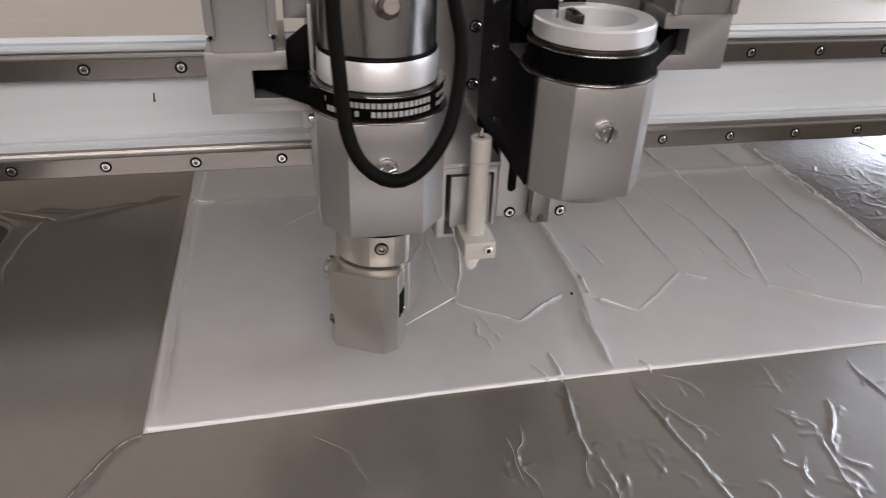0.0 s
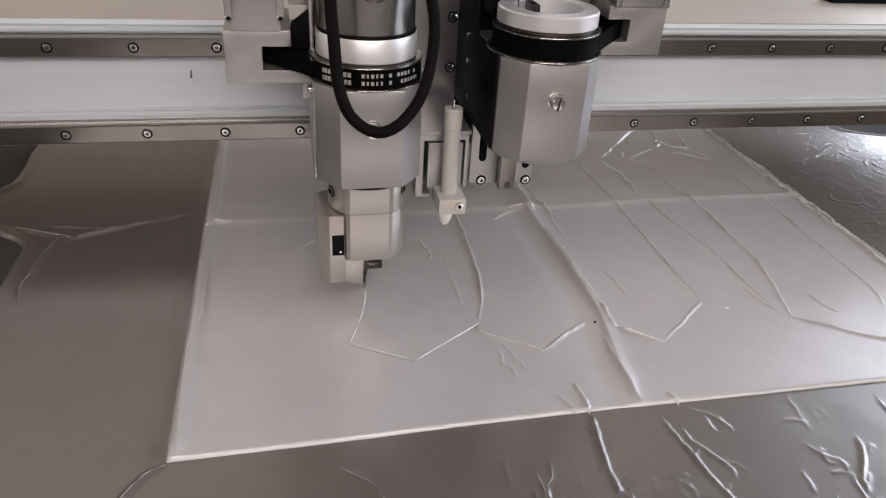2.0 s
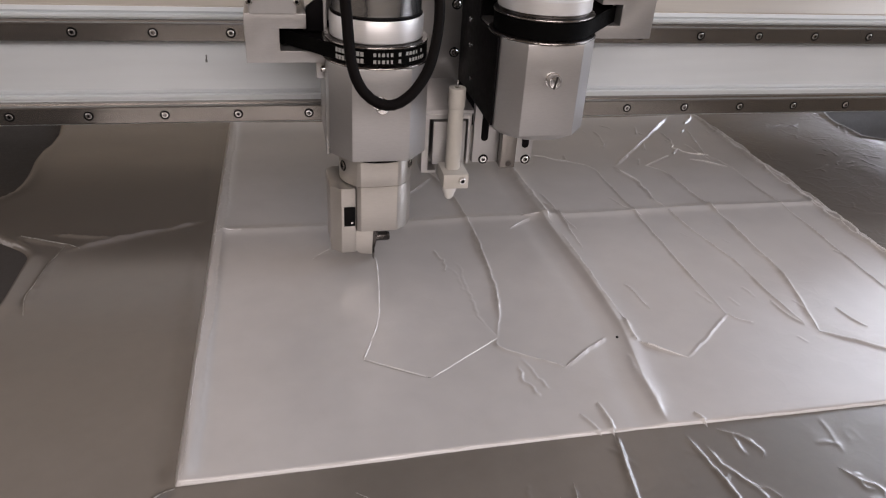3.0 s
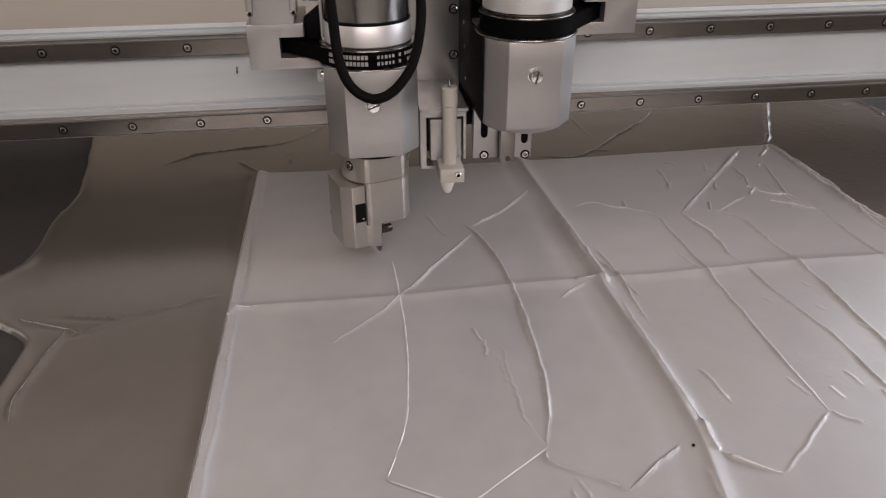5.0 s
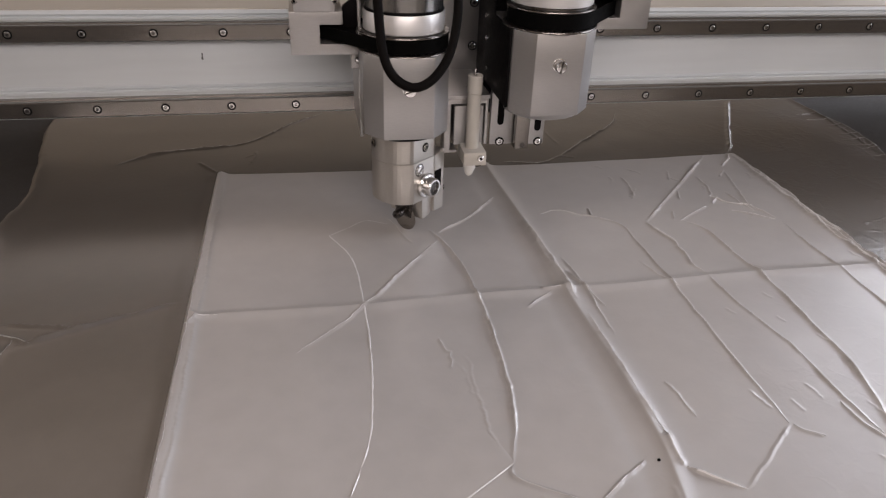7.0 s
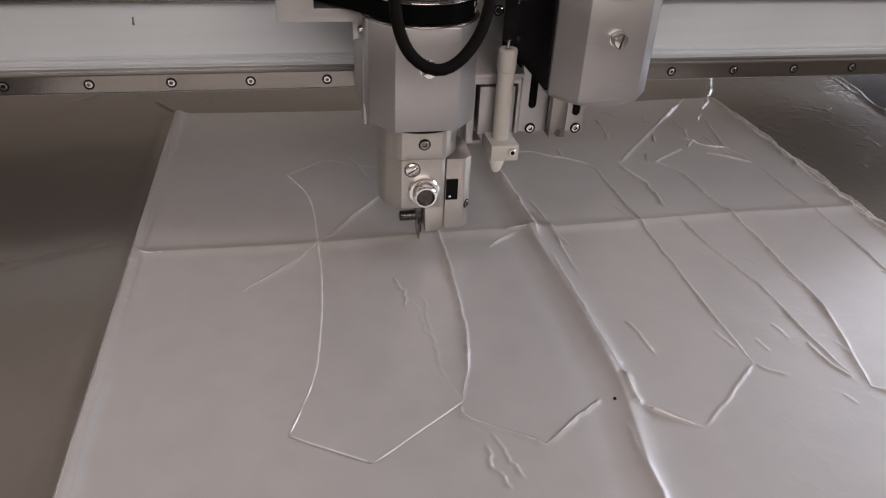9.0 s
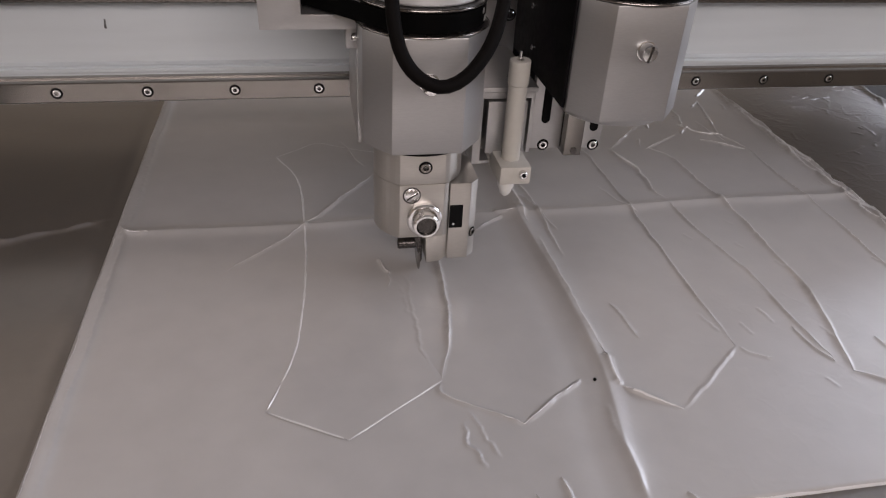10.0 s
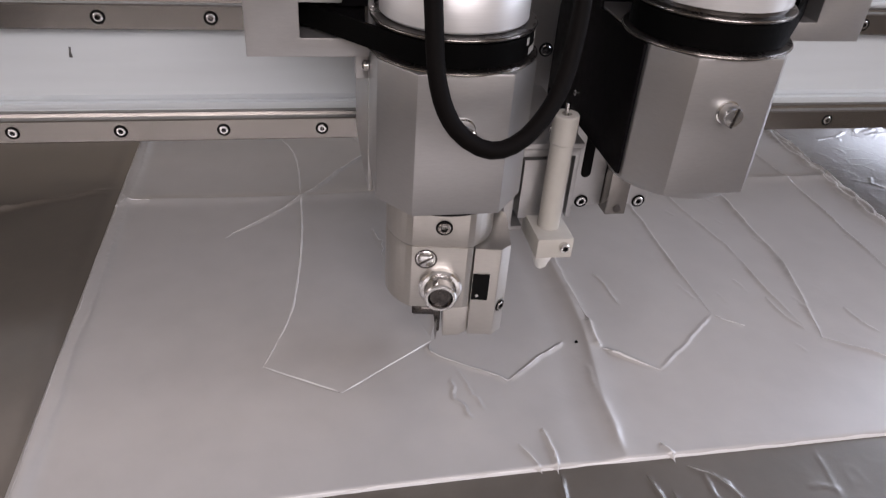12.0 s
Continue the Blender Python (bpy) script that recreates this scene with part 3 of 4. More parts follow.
    for _ in range(9):
        x, y, a, s = rng.uniform(0.42, 0.59), rng.uniform(0.175, 0.315), rng.uniform(0.6, 2.6), rng.uniform(0.004, 0.014)
        c((x - s * math.cos(a), y - s * math.sin(a)), (x + rng.uniform(-0.003, 0.003), y), (x + s * math.cos(a + 0.3), y + s * math.sin(a + 0.3)), w=0.0018, h=rng.uniform(0.0001, 0.0003), wob=0.0014, glint=0)
    for _ in range(12):
        x, y, s = rng.uniform(0.40, 0.59), rng.uniform(-0.12, 0.10), rng.uniform(0.004, 0.012)
        c((x, y + s), (x + rng.uniform(0, 0.003), y), (x + 0.004, y - s), w=0.0016, h=0.0001, wob=0.0010, glint=0)
    # crumpled right-hand border, with two wide pale strips painting its highlights
    rng = random.Random(4)
    for k in range(4):
        line = [(X1 - 0.001 - 0.0024 * k + rng.uniform(-0.0013, 0.0013), 0.334 - 0.52 * i / 26) for i in range(27)]
        c(*line, w=0.0030, h=0.0011, wob=0.0012, glint=0.0030 if k in (0, 2) else 0.0014)
    # thin hems along the other borders, their bright glint painted as pale strips
    c(*[(X0 + 0.004 + 0.0004 * math.sin(i * 2.1), -0.183 + 0.51 * i / 14) for i in range(15)], w=0.002, h=0.0004, glint=0.0010)
    c(*[(X0 + 0.0098 + 0.0005 * math.sin(i * 1.7), -0.180 + 0.50 * i / 14) for i in range(15)], w=0.0022, h=0.0003, glint=0.0008)
    # where the cross fold meets the left hem
    c((0.0385, 0.083), (0.0425, 0.078), (0.047, 0.0745), (0.060, 0.0755), w=0.003, h=0.0006, glint=0.0007)
    c((0.0385, 0.066), (0.0430, 0.070), (0.0455, 0.0765), w=0.003, h=0.0005, glint=0.0007)
    crease(fabric, M_CREASE_GLINT, fabric_height, [(0.040 + 0.560 * i / 14, float(front_border(0.040 + 0.560 * i / 14)) + 0.0012) for i in range(15)], 0.0009, 0.0006, 0.0003, "hem_glint")
    hole = lathe([(0, 0.0001), (0.0009, 0.0001), (0.0010, -0.001)], 12)
    for px, py in ((0.3165, -0.0995), (0.3200, 0.1865)):
        part("pin_hole", hole.copy(), M_HOLE, fabric, "small dark pin hole", pose(px - 0.0008, py, float(fabric_height(np.array(px), np.array(py))) + 0.0004, 0, -12, 0))
    hole.free()
    return ridges


part("cloth", sheet("cloth", np.arange(X0 - 0.002, X1 + 0.002, 0.00078), np.arange(Y0 - 0.002, Y1 + 0.002, 0.00078), fabric_height, M_FABRIC, fabric_creases()), None, fabric)
# Crease highlights, laid over the cloth as separate pale strips.
for line, wob, w in crease_glints:
    glint_strip(fabric, "cloth", M_CREASE_GLINT, line, wob, w)


# film folds given a painted highlight: line, raggedness, width
film_glints = []


def film_creases():
    ridges = []
    rng = random.Random(9)

    def c(*pts, w=0.0024, h=0.0009, wob=0.0012, twigs=2, glint=0.0):
        if glint:
            film_glints.append((pts, wob, glint))
        ridges.append((pts, max(0.0016, w * 0.62), h * 0.95, wob))
        line = smooth_line(pts, 0.002)
        for _ in range(twigs if len(line) > 12 else 0):     # side folds running off it
            p, a, s = line[rng.randrange(3, len(line) - 3)], rng.uniform(0, 6.28), rng.uniform(0.006, 0.018)
            d = np.array((math.cos(a), math.sin(a)))
            ridges.append(((tuple(p), tuple(p + d * s * 0.5 + rng.uniform(-0.003, 0.003)), tuple(p + d * s)), 0.0016, 0.0007, 0.0016))
    # folds running forward from the fabric's front border
    c((0.280, -0.186), (0.278, -0.193), (0.275, -0.212), (0.273, -0.231), (0.273, -0.242), (0.271, -0.248), w=0.004, h=0.0018, wob=0.0006, glint=0.0017)
    c((0.271, -0.246), (0.268, -0.255), (0.267, -0.264), glint=0.0010)
    c((0.277, -0.242), (0.278, -0.253), (0.279, -0.266), (0.277, -0.280), (0.278, -0.300), glint=0.0012)
    c((0.319, -0.191), (0.323, -0.213), (0.326, -0.232), (0.328, -0.241), (0.330, -0.250), (0.333, -0.266), (0.336, -0.290), w=0.003, h=0.0016, wob=0.0007, glint=0.0016)
    c((0.329, -0.200), (0.330, -0.212), (0.338, -0.229), (0.347, -0.235), (0.353, -0.243), glint=0.0013)
    c((0.340, -0.189), (0.353, -0.196), (0.358, -0.209), (0.356, -0.213), w=0.002, h=0.0008, glint=0.0008)
    c((0.432, -0.226), (0.428, -0.237), (0.420, -0.247), (0.413, -0.255), (0.409, -0.263), w=0.003, h=0.0015, wob=0.0006, glint=0.0016)
    c((0.394, -0.227), (0.401, -0.235), (0.410, -0.244), (0.407, -0.250), glint=0.0010)
    c((0.408, -0.252), (0.406, -0.269), (0.402, -0.284), (0.401, -0.300), glint=0.0014)
    c((0.470, -0.195), (0.469, -0.211), (0.471, -0.228), (0.473, -0.250), w=0.0026, h=0.0012, wob=0.0006, glint=0.0014)
    c((0.412, -0.268), (0.417, -0.273), (0.424, -0.276), glint=0.0011)
    c((0.244, -0.215), (0.240, -0.228), (0.235, -0.235), (0.234, -0.247), (0.238, -0.255), (0.239, -0.266), w=0.002, h=0.0009, glint=0.0010)
    c((0.233, -0.222), (0.232, -0.235), (0.232, -0.250), (0.234, -0.259), w=0.002, h=0.0009, glint=0.0010)
    c((0.218, -0.211), (0.216, -0.222), (0.217, -0.232), w=0.002, h=0.0006)
    c((0.229, -0.234), (0.227, -0.246), (0.228, -0.254), w=0.002, h=0.0007, glint=0.0008)
    c((0.355, -0.276), (0.360, -0.279), (0.361, -0.284), (0.359, -0.290), glint=0.0010)
    c((0.392, -0.262), (0.384, -0.275), (0.384, -0.282), glint=0.0011)
    c((0.288, -0.256), (0.285, -0.265), (0.283, -0.275), w=0.002, h=0.0008)
    c((0.377, -0.263), (0.380, -0.268), (0.385, -0.272), glint=0.0009)
    c((0.380, -0.245), (0.381, -0.254), (0.380, -0.260), w=0.002, h=0.0007)
    c((0.294, -0.235), (0.293, -0.241), (0.292, -0.247), w=0.002, h=0.0006)
    c((0.271, -0.261), (0.274, -0.267), (0.273, -0.273), glint=0.0009)
    c((0.127, -0.204), (0.142, -0.215), (0.149, -0.230), (0.155, -0.241), w=0.002, h=0.0008, twigs=1, glint=0.0007)
    c((0.008, -0.226), (0.014, -0.217), (0.020, -0.206), (0.028, -0.194), (0.038, -0.188), w=0.004, h=0.0026, wob=0.0006, twigs=0, glint=0.0016)
    c((-0.014, -0.266), (-0.004, -0.246), (0.008, -0.226), w=0.004, h=0.0026, wob=0.0006, twigs=0, glint=0.0013)
    # folds of the far and left-hand film
    for k in range(9):      # short tucks by the right-hand border
        y = 0.31 + 0.017 * k + rng.uniform(-0.005, 0.005)
        c((0.770 + rng.uniform(-0.01, 0.01), y), (0.790, y + rng.uniform(-0.004, 0.004)), (0.806, y + rng.uniform(-0.004, 0.004)), w=0.0024, h=0.0009, twigs=0, glint=0.0012)
    c((0.336, 0.336), (0.383, 0.332), (0.441, 0.383), (0.495, 0.434), (0.519, 0.474), w=0.003, h=0.0016, glint=0.0016)
    c((0.406, 0.486), (0.411, 0.377), w=0.002, h=0.0008)
    c((0.699, 0.514), (0.641, 0.408), (0.607, 0.345), (0.594, 0.330), w=0.006, h=0.003, wob=0.0006, glint=0.0016)
    c((-0.066, 0.368), (-0.029, 0.394), (0.023, 0.405), (0.064, 0.417), (0.107, 0.467), (0.148, 0.507), w=0.004, h=0.0022, wob=0.0007, twigs=1, glint=0.0010)
    c((0.015, 0.366), (0.036, 0.336), w=0.003, h=0.0024, twigs=0)
    c((0.067, 0.352), (0.074, 0.390), w=0.003)
    c((-0.071, 0.060), (-0.045, 0.072), (-0.015, 0.085), (0.006, 0.092), (0.030, 0.102), w=0.0046, h=0.0034, wob=0.0005, twigs=0)
    c((-0.089, 0.088), (-0.060, 0.082), (-0.028, 0.077), w=0.0034, h=0.0026, wob=0.0005, twigs=0)
    c((-0.110, 0.088), (-0.104, 0.083), (-0.073, 0.070), (-0.060, 0.062), w=0.0044, h=0.0030, wob=0.0005, twigs=0, glint=0.0015)
    c((-0.079, -0.023), (-0.082, -0.001), (-0.079, 0.031), (-0.073, 0.068), w=0.0056, h=0.0028, wob=0.0005, twigs=0, glint=0.0012)
    c((0.780, 0.320), (0.790, 0.400), (0.793, 0.480), w=0.004, h=0.0016)
    c((0.700, 0.300), (0.712, 0.288), (0.716, 0.275))
    for k in range(90):      # short crumples by the right-hand border and along the front
        if k < 60:
            x, y, a = rng.uniform(0.615, 0.80), rng.uniform(-0.16, 0.30), rng.uniform(0, 3.14)
        else:
            x, y, a = rng.uniform(0.22, 0.66), rng.uniform(-0.33, -0.20), rng.uniform(0.9, 2.5)
        s = rng.uniform(0.005, 0.016)
        c((x - s * math.cos(a), y - s * math.sin(a)), (x + rng.uniform(-0.005, 0.005), y + rng.uniform(-0.005, 0.005)), (x + s * math.cos(a + 0.4), y + s * math.sin(a + 0.4)),
          w=0.0024, h=rng.uniform(0.0004, 0.0008) if k < 60 else rng.uniform(0.0002, 0.0006), twigs=1)
    return ridges


def spaced(a, b, c, d, fine, coarse):
    """Grid lines from a to d, close together between b and c."""
    return np.concatenate([np.arange(a, b, coarse), np.arange(b, c, fine), np.arange(c, d, coarse)])


part("film_sheet", sheet("film_sheet", spaced(-0.34, -0.11, 0.83, 1.12, 0.0012, 0.004), spaced(-0.46, -0.34, 0.52, 0.98, 0.0012, 0.004), film_outline, M_FILM, film_creases()), None, film)
# Highlights of the film folds, as pale strips on their crests.
for line, wob, w in film_glints:
    glint_strip(film, "film_sheet", M_FILM_GLINT, line, wob, w)


# ---- the petal being cut ----
PETAL_LEFT = ((0.1425, -0.101), (0.156, -0.060), (0.161, -0.022), (0.164, 0.024), (0.164, 0.074), (0.160, 0.143), (0.143, 0.186))
PETAL_TOP = ((0.143, 0.186), (0.160, 0.1985), (0.176, 0.2105), (0.193, 0.203), (0.211, 0.194), (0.230, 0.186))


def petal_front(x):
    """The pointed front border of the petal."""
    return -0.1245 + (0.595 * (0.182 - x) if x < 0.182 else 0.670 * (x - 0.182))


def column_sheet(name, x0, x1, low, high, lift, mat, n=70, rows=14):
    bm = bmesh.new()
    grid = []
    for i in range(n + 1):
        x = x0 + (x1 - x0) * i / n
        a, b = low(x), high(x)
        ys = [a + (b - a) * j / rows for j in range(rows + 1)]
        zs = fabric_height(np.full(rows + 1, x), np.array(ys))
        grid.append([bm.verts.new((x, y, float(z) + lift * (1 - 0.9 * (j / rows) ** 2))) for j, (y, z) in enumerate(zip(ys, zs))])
    for u, v in zip(grid, grid[1:]):
        for j in range(rows):
            bm.faces.new((u[j], v[j], v[j + 1], u[j + 1]))
    return finish(name, bm, mat, 60)


part("cut_opening", column_sheet("cut_opening", 0.1445, 0.2325, petal_front,
     lambda x: petal_front(x) + 0.0105 * min((x - 0.1445) / 0.0375, (0.2325 - x) / 0.0505), 0.00015, M_HOLE, 60, 3), None, fabric, "dark open slit along the cut")
flap = part("cut_flap", column_sheet("cut_flap", 0.1425, 0.2335, petal_front,
            lambda x: max(petal_front(x) + 0.002, -0.062 - max(0, 0.156 - x) * 2.8 - max(0, x - 0.226) * 3.2), 0.0005, M_FABRIC), None, fabric, "loose white petal tip")
# Raised borders of the cut, their highlight painted in the paler crease colour.
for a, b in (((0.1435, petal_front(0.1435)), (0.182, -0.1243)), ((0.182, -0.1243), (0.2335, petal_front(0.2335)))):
    crease(flap, M_CREASE_GLINT, fabric_height, (a, ((a[0] + b[0]) / 2, (a[1] + b[1]) / 2), b), 0.0013, 0.0004, 0.0002, "cut_border", 0.0004)

# Stretches of the cut edge, likewise in the pale highlight colour.
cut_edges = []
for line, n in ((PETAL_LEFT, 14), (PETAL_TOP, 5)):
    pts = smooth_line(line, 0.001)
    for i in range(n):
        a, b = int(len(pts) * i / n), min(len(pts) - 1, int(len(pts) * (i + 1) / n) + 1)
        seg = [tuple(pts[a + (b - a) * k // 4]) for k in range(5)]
        cut_edges.append((crease(fabric, M_CREASE_GLINT, fabric_height, seg, 0.0017 if n > 5 else 0.0012, 0.0007 if n > 5 else 0.0003, 0.0002, "cut_edge"), seg[2]))


# ---- gantry ----
def along_x(profile, x0, x1, bev=0.0):
    """A bar of the cross-section (y, z) from x0 to x1."""
    return prism(profile, x0, x1, bev, None, Matrix(((0, 0, 1, 0), (1, 0, 0, 0), (0, 1, 0, 0), (0, 0, 0, 1))))


gantry = thing("gantry_beam", "long brushed aluminium gantry beam with two bolted steel linear rails", "machine beam")
beam = part("beam", along_x([(0.0145, 0.0600), (0.0105, 0.0608), (0.0105, 0.0628), (0.0145, 0.0640), (0.0145, 0.0815), (0.0118, 0.0825), (0.0118, 0.0848),
                             (0.0138, 0.0855), (0.0128, 0.0875), (0.0158, 0.0890), (0.0158, 0.1320), (0.0145, 0.1330), (0.0145, 0.1492), (0.0112, 0.1502), (0.0112, 0.1522),
                             (0.0136, 0.1530), (0.0120, 0.1552), (0.0140, 0.1580), (0.190, 0.1580), (0.190, 0.0600)], -0.95, 1.55), M_BEAM, gantry)
part("top_cover", along_x([(0.0150, 0.1580), (0.0150, 0.1592), (0.1890, 0.1592), (0.1890, 0.1580)], -0.94, 1.54), M_BEAMTOP, gantry)
for zc in (0.0721, 0.1408):
    rail = part("rail", along_x([(0.0008, zc - 0.0072), (0.0, zc - 0.0064), (0.0, zc + 0.0064), (0.0008, zc + 0.0072), (0.0048, zc + 0.0073), (0.0066, zc + 0.0052),
                                 (0.0090, zc + 0.0052), (0.0102, zc + 0.0073), (0.0145, zc + 0.0075), (0.0145, zc - 0.0075), (0.0102, zc - 0.0073), (0.0090, zc - 0.0052),
                                 (0.0066, zc - 0.0052), (0.0048, zc - 0.0073)], -0.93, 1.53), M_RAIL, gantry, "ground steel linear rail")
    for k in range(-7, 19):
        part("rail_bolt", SCREW_RAIL, None, rail, "", Matrix.Translation((0.06 * k, 0.0, zc)) @ FRONT @ pose(0, 0, 0, 0, 0, 17 * k))
mark = bmesh.new()
box(-0.0006, 0.0006, -0.0003, 0.0003, -0.0035, 0.0022, 0.0002, mark, pose(0.0371, 0.0157, 0.1165, 0, 6, 0))
box(-0.0009, 0.0009, -0.0003, 0.0003, -0.0012, 0.0012, 0.0003, mark, pose(0.0369, 0.0157, 0.1135, 0, 0, 0))
part("scratch", mark, M_MARK, gantry, "small dark scratch")
for gx in (-0.998, 1.555):
    part("end_leg", box(gx, gx + 0.043, 0.0, 0.13, -0.012, 0.165, 0.002), M_BEAM, gantry)
chain = part("cable_chain", box(0.673, 1.44, 0.104, 0.124, 0.1592, 0.1640, 0.001), M_BLACK, gantry, "white toothed plastic cable chain")
link = finish("link", wall_plate([(0, 0), (0.0085, 0), (0.0085, 0.010), (0.0065, 0.014), (0.002, 0.014), (0, 0.010)], -0.009, 0.009, 0.0008), M_WHITE)
for k in range(60):
    part("chain_link", link, None, chain, "", pose(0.676 + 0.0125 * k, 0.114, 0.1642))


# ---- carriage with the pen and the idle spindle ----
carriage = thing("tool_carriage", "aluminium tool carriage with an idle spindle and an ivory marking pen", "machine head")
LX, RX, AY = 0.1745, 0.2897, -0.131     # axes of the two spindles


def housing_outline(cx):
    f, h, cxm, cym = -0.1646, 0.0333, 0.0140, 0.0175
    return [(cx - h + cxm, f), (cx + h - cxm, f), (cx + h, f + cym), (cx + h, -0.082), (cx - h, -0.082), (cx - h, f + cym)]


def belt_loop(cx, cy, r, mx, my, mr, z0, z1, t=0.0016):
    """A closed flat belt round a large and a small pulley."""
    d = Vector((mx - cx, my - cy))
    base = math.atan2(d.y, d.x)
    spread = math.acos((r - mr) / d.length)

    def loop(e):
        out = []
        for k in range(41):
            a = base + spread + (2 * math.pi - 2 * spread) * k / 40
            out.append((cx + (r + e) * math.cos(a), cy + (r + e) * math.sin(a)))
        for k in range(13):
            a = base - spread + 2 * spread * k / 12
            out.append((mx + (mr + e) * math.cos(a), my + (mr + e) * math.sin(a)))
        return out
    bm = bmesh.new()
    rings = [[bm.verts.new((x, y, z)) for x, y in loop(e)] for e, z in ((0, z0), (t, z0), (t, z1), (0, z1))]
    n = len(rings[0])
    for k in range(4):
        a, b = rings[k], rings[(k + 1) % 4]
        for i in range(n):
            bm.faces.new((a[i], a[(i + 1) % n], b[(i + 1) % n], b[i]))
    return bm


def at(cx, cy=AY):
    return Matrix.Translation((cx, cy, 0))


# back plates
part("back_plate", box(0.146, 0.2555, -0.034, -0.022, 0.066, 0.33, 0.001), M_PLATE, carriage)
part("slide_block", box(0.150, 0.36, -0.022, -0.0006, 0.066, 0.150, 0.001), M_BLACK, carriage)
for bx, bz in ((0.2505, 0.1735), (0.2505, 0.135), (0.2435, 0.212), (0.2185, 0.190), (0.2185, 0.230)):
    part("bolt", SCREW_PLATE, None, carriage, "black-ringed steel bolt", Matrix.Translation((bx, -0.034, bz)) @ FRONT)
# idle spindle
part("spindle_housing", prism(housing_outline(RX), 0.1120, 0.1760, 0.0009), M_ALU, carriage, "chamfered satin aluminium spindle block")
part("side_plate", prism([(-0.1455, 0.1135), (-0.036, 0.1135), (-0.036, 0.33), (-0.086, 0.33), (-0.092, 0.1755), (-0.1455, 0.1755)], 0.2546, 0.2563, 0.0004, None, Matrix(((0, 0, 1, 0), (1, 0, 0, 0), (0, 1, 0, 0), (0, 0, 0, 1)))), M_BLACK, carriage, "black anodised side plate")
part("side_block", box(0.2563, 0.318, -0.080, -0.036, 0.118, 0.33, 0.0008), M_BLACK, carriage)
part("bearing_collar", lathe([(0, 0.1060), (0.026, 0.1060), (0.0312, 0.1082), (0.0326, 0.1122), (0, 0.1122)], 48, None, at(RX)), M_ALU, carriage)
for sz, sy in ((0.152, -0.075), (0.170, -0.070), (0.128, -0.082), (0.196, -0.064)):
    part("grub_screw", SCREW_TINY, None, carriage, "", Matrix.Translation((0.2547, sy, sz)) @ Matrix.Rotation(radians(-90), 4, "Y"))
part("front_screw", SLOTTED_FRONT, None, carriage, "polished slotted screw", Matrix.Translation((RX, -0.1646, 0.1525)) @ FRONT @ pose(0, 0, 0, 0, 0, 80))
pul = part("pulley", lathe([(0, 0.1760), (0.0366, 0.1760), (0.0370, 0.1768), (0.0366, 0.1776), (0.0322, 0.1782), (0.0322, 0.1898), (0.0345, 0.1902), (0.0347, 0.1910), (0.0345, 0.1917),
                            (0.0312, 0.1920), (0.0308, 0.1940), (0.0308, 0.2020), (0.0302, 0.2030), (0.0235, 0.2030), (0.0228, 0.2022), (0.0220, 0.1830), (0, 0.1830)], 56, None, at(RX)),
           M_DARKSTEEL, carriage, "dark steel belt pulley with a silver ring")
part("pulley_ring", lathe([(0.0309, 0.1935), (0.0322, 0.1940), (0.0322, 0.2022), (0.0312, 0.2032), (0.0224, 0.2032), (0.0217, 0.2022), (0.0215, 0.1835), (0.0, 0.1834)], 56, None, at(RX)), M_RING, pul)
for rz, rr in ((0.1768, 0.0371), (0.1910, 0.0348)):
    part("flange_edge", lathe([(rr - 0.0006, rz - 0.0005), (rr, rz - 0.0003), (rr + 0.0001, rz), (rr, rz + 0.0003), (rr - 0.0006, rz + 0.0005)], 56, None, at(RX)), M_RAIL, pul)
part("key_slot", box(RX - 0.009, RX - 0.004, AY + 0.004, AY + 0.026, 0.197, 0.2026, 0.0004), M_DARKSTEEL, pul)
part("drive_belt", belt_loop(RX, AY, 0.0325, 0.366, -0.078, 0.008, 0.1785, 0.1895), M_RUBBER, carriage, "black toothed drive belt")
part("motor_bracket", wall_plate([(0.318, 0.169), (0.3772, 0.169), (0.3772, 0.2015), (0.336, 0.2015), (0.336, 0.1927), (0.352, 0.1927), (0.352, 0.178), (0.318, 0.178)], -0.121, -0.060), M_ALU,
     carriage, "aluminium bracket with a belt opening")
motor = part("motor", box(0.338, 0.376, -0.124, -0.064, 0.2015, 0.29, 0.0012), M_ALU, carriage)
for mx in (0.3395, 0.3735):
    part("motor_rod", lathe(drum(0.0022, 0.2015, 0.285), 12, None, at(mx, -0.1255)), M_STEEL, motor)
part("belt_cover", box(0.324, 0.358, -0.104, -0.101, 0.1770, 0.1940, 0.0003), M_BLACK, carriage)
part("belt_tensioner", box(0.257, 0.275, -0.116, -0.092, 0.193, 0.222, 0.001), M_BLACK, carriage)
part("spindle_guard", box(0.300, 0.334, -0.092, -0.070, 0.176, 0.30, 0.001), M_ALU, carriage)
part("sensor", box(0.259, 0.280, -0.108, -0.090, 0.205, 0.214, 0.001), M_WHITE, carriage)
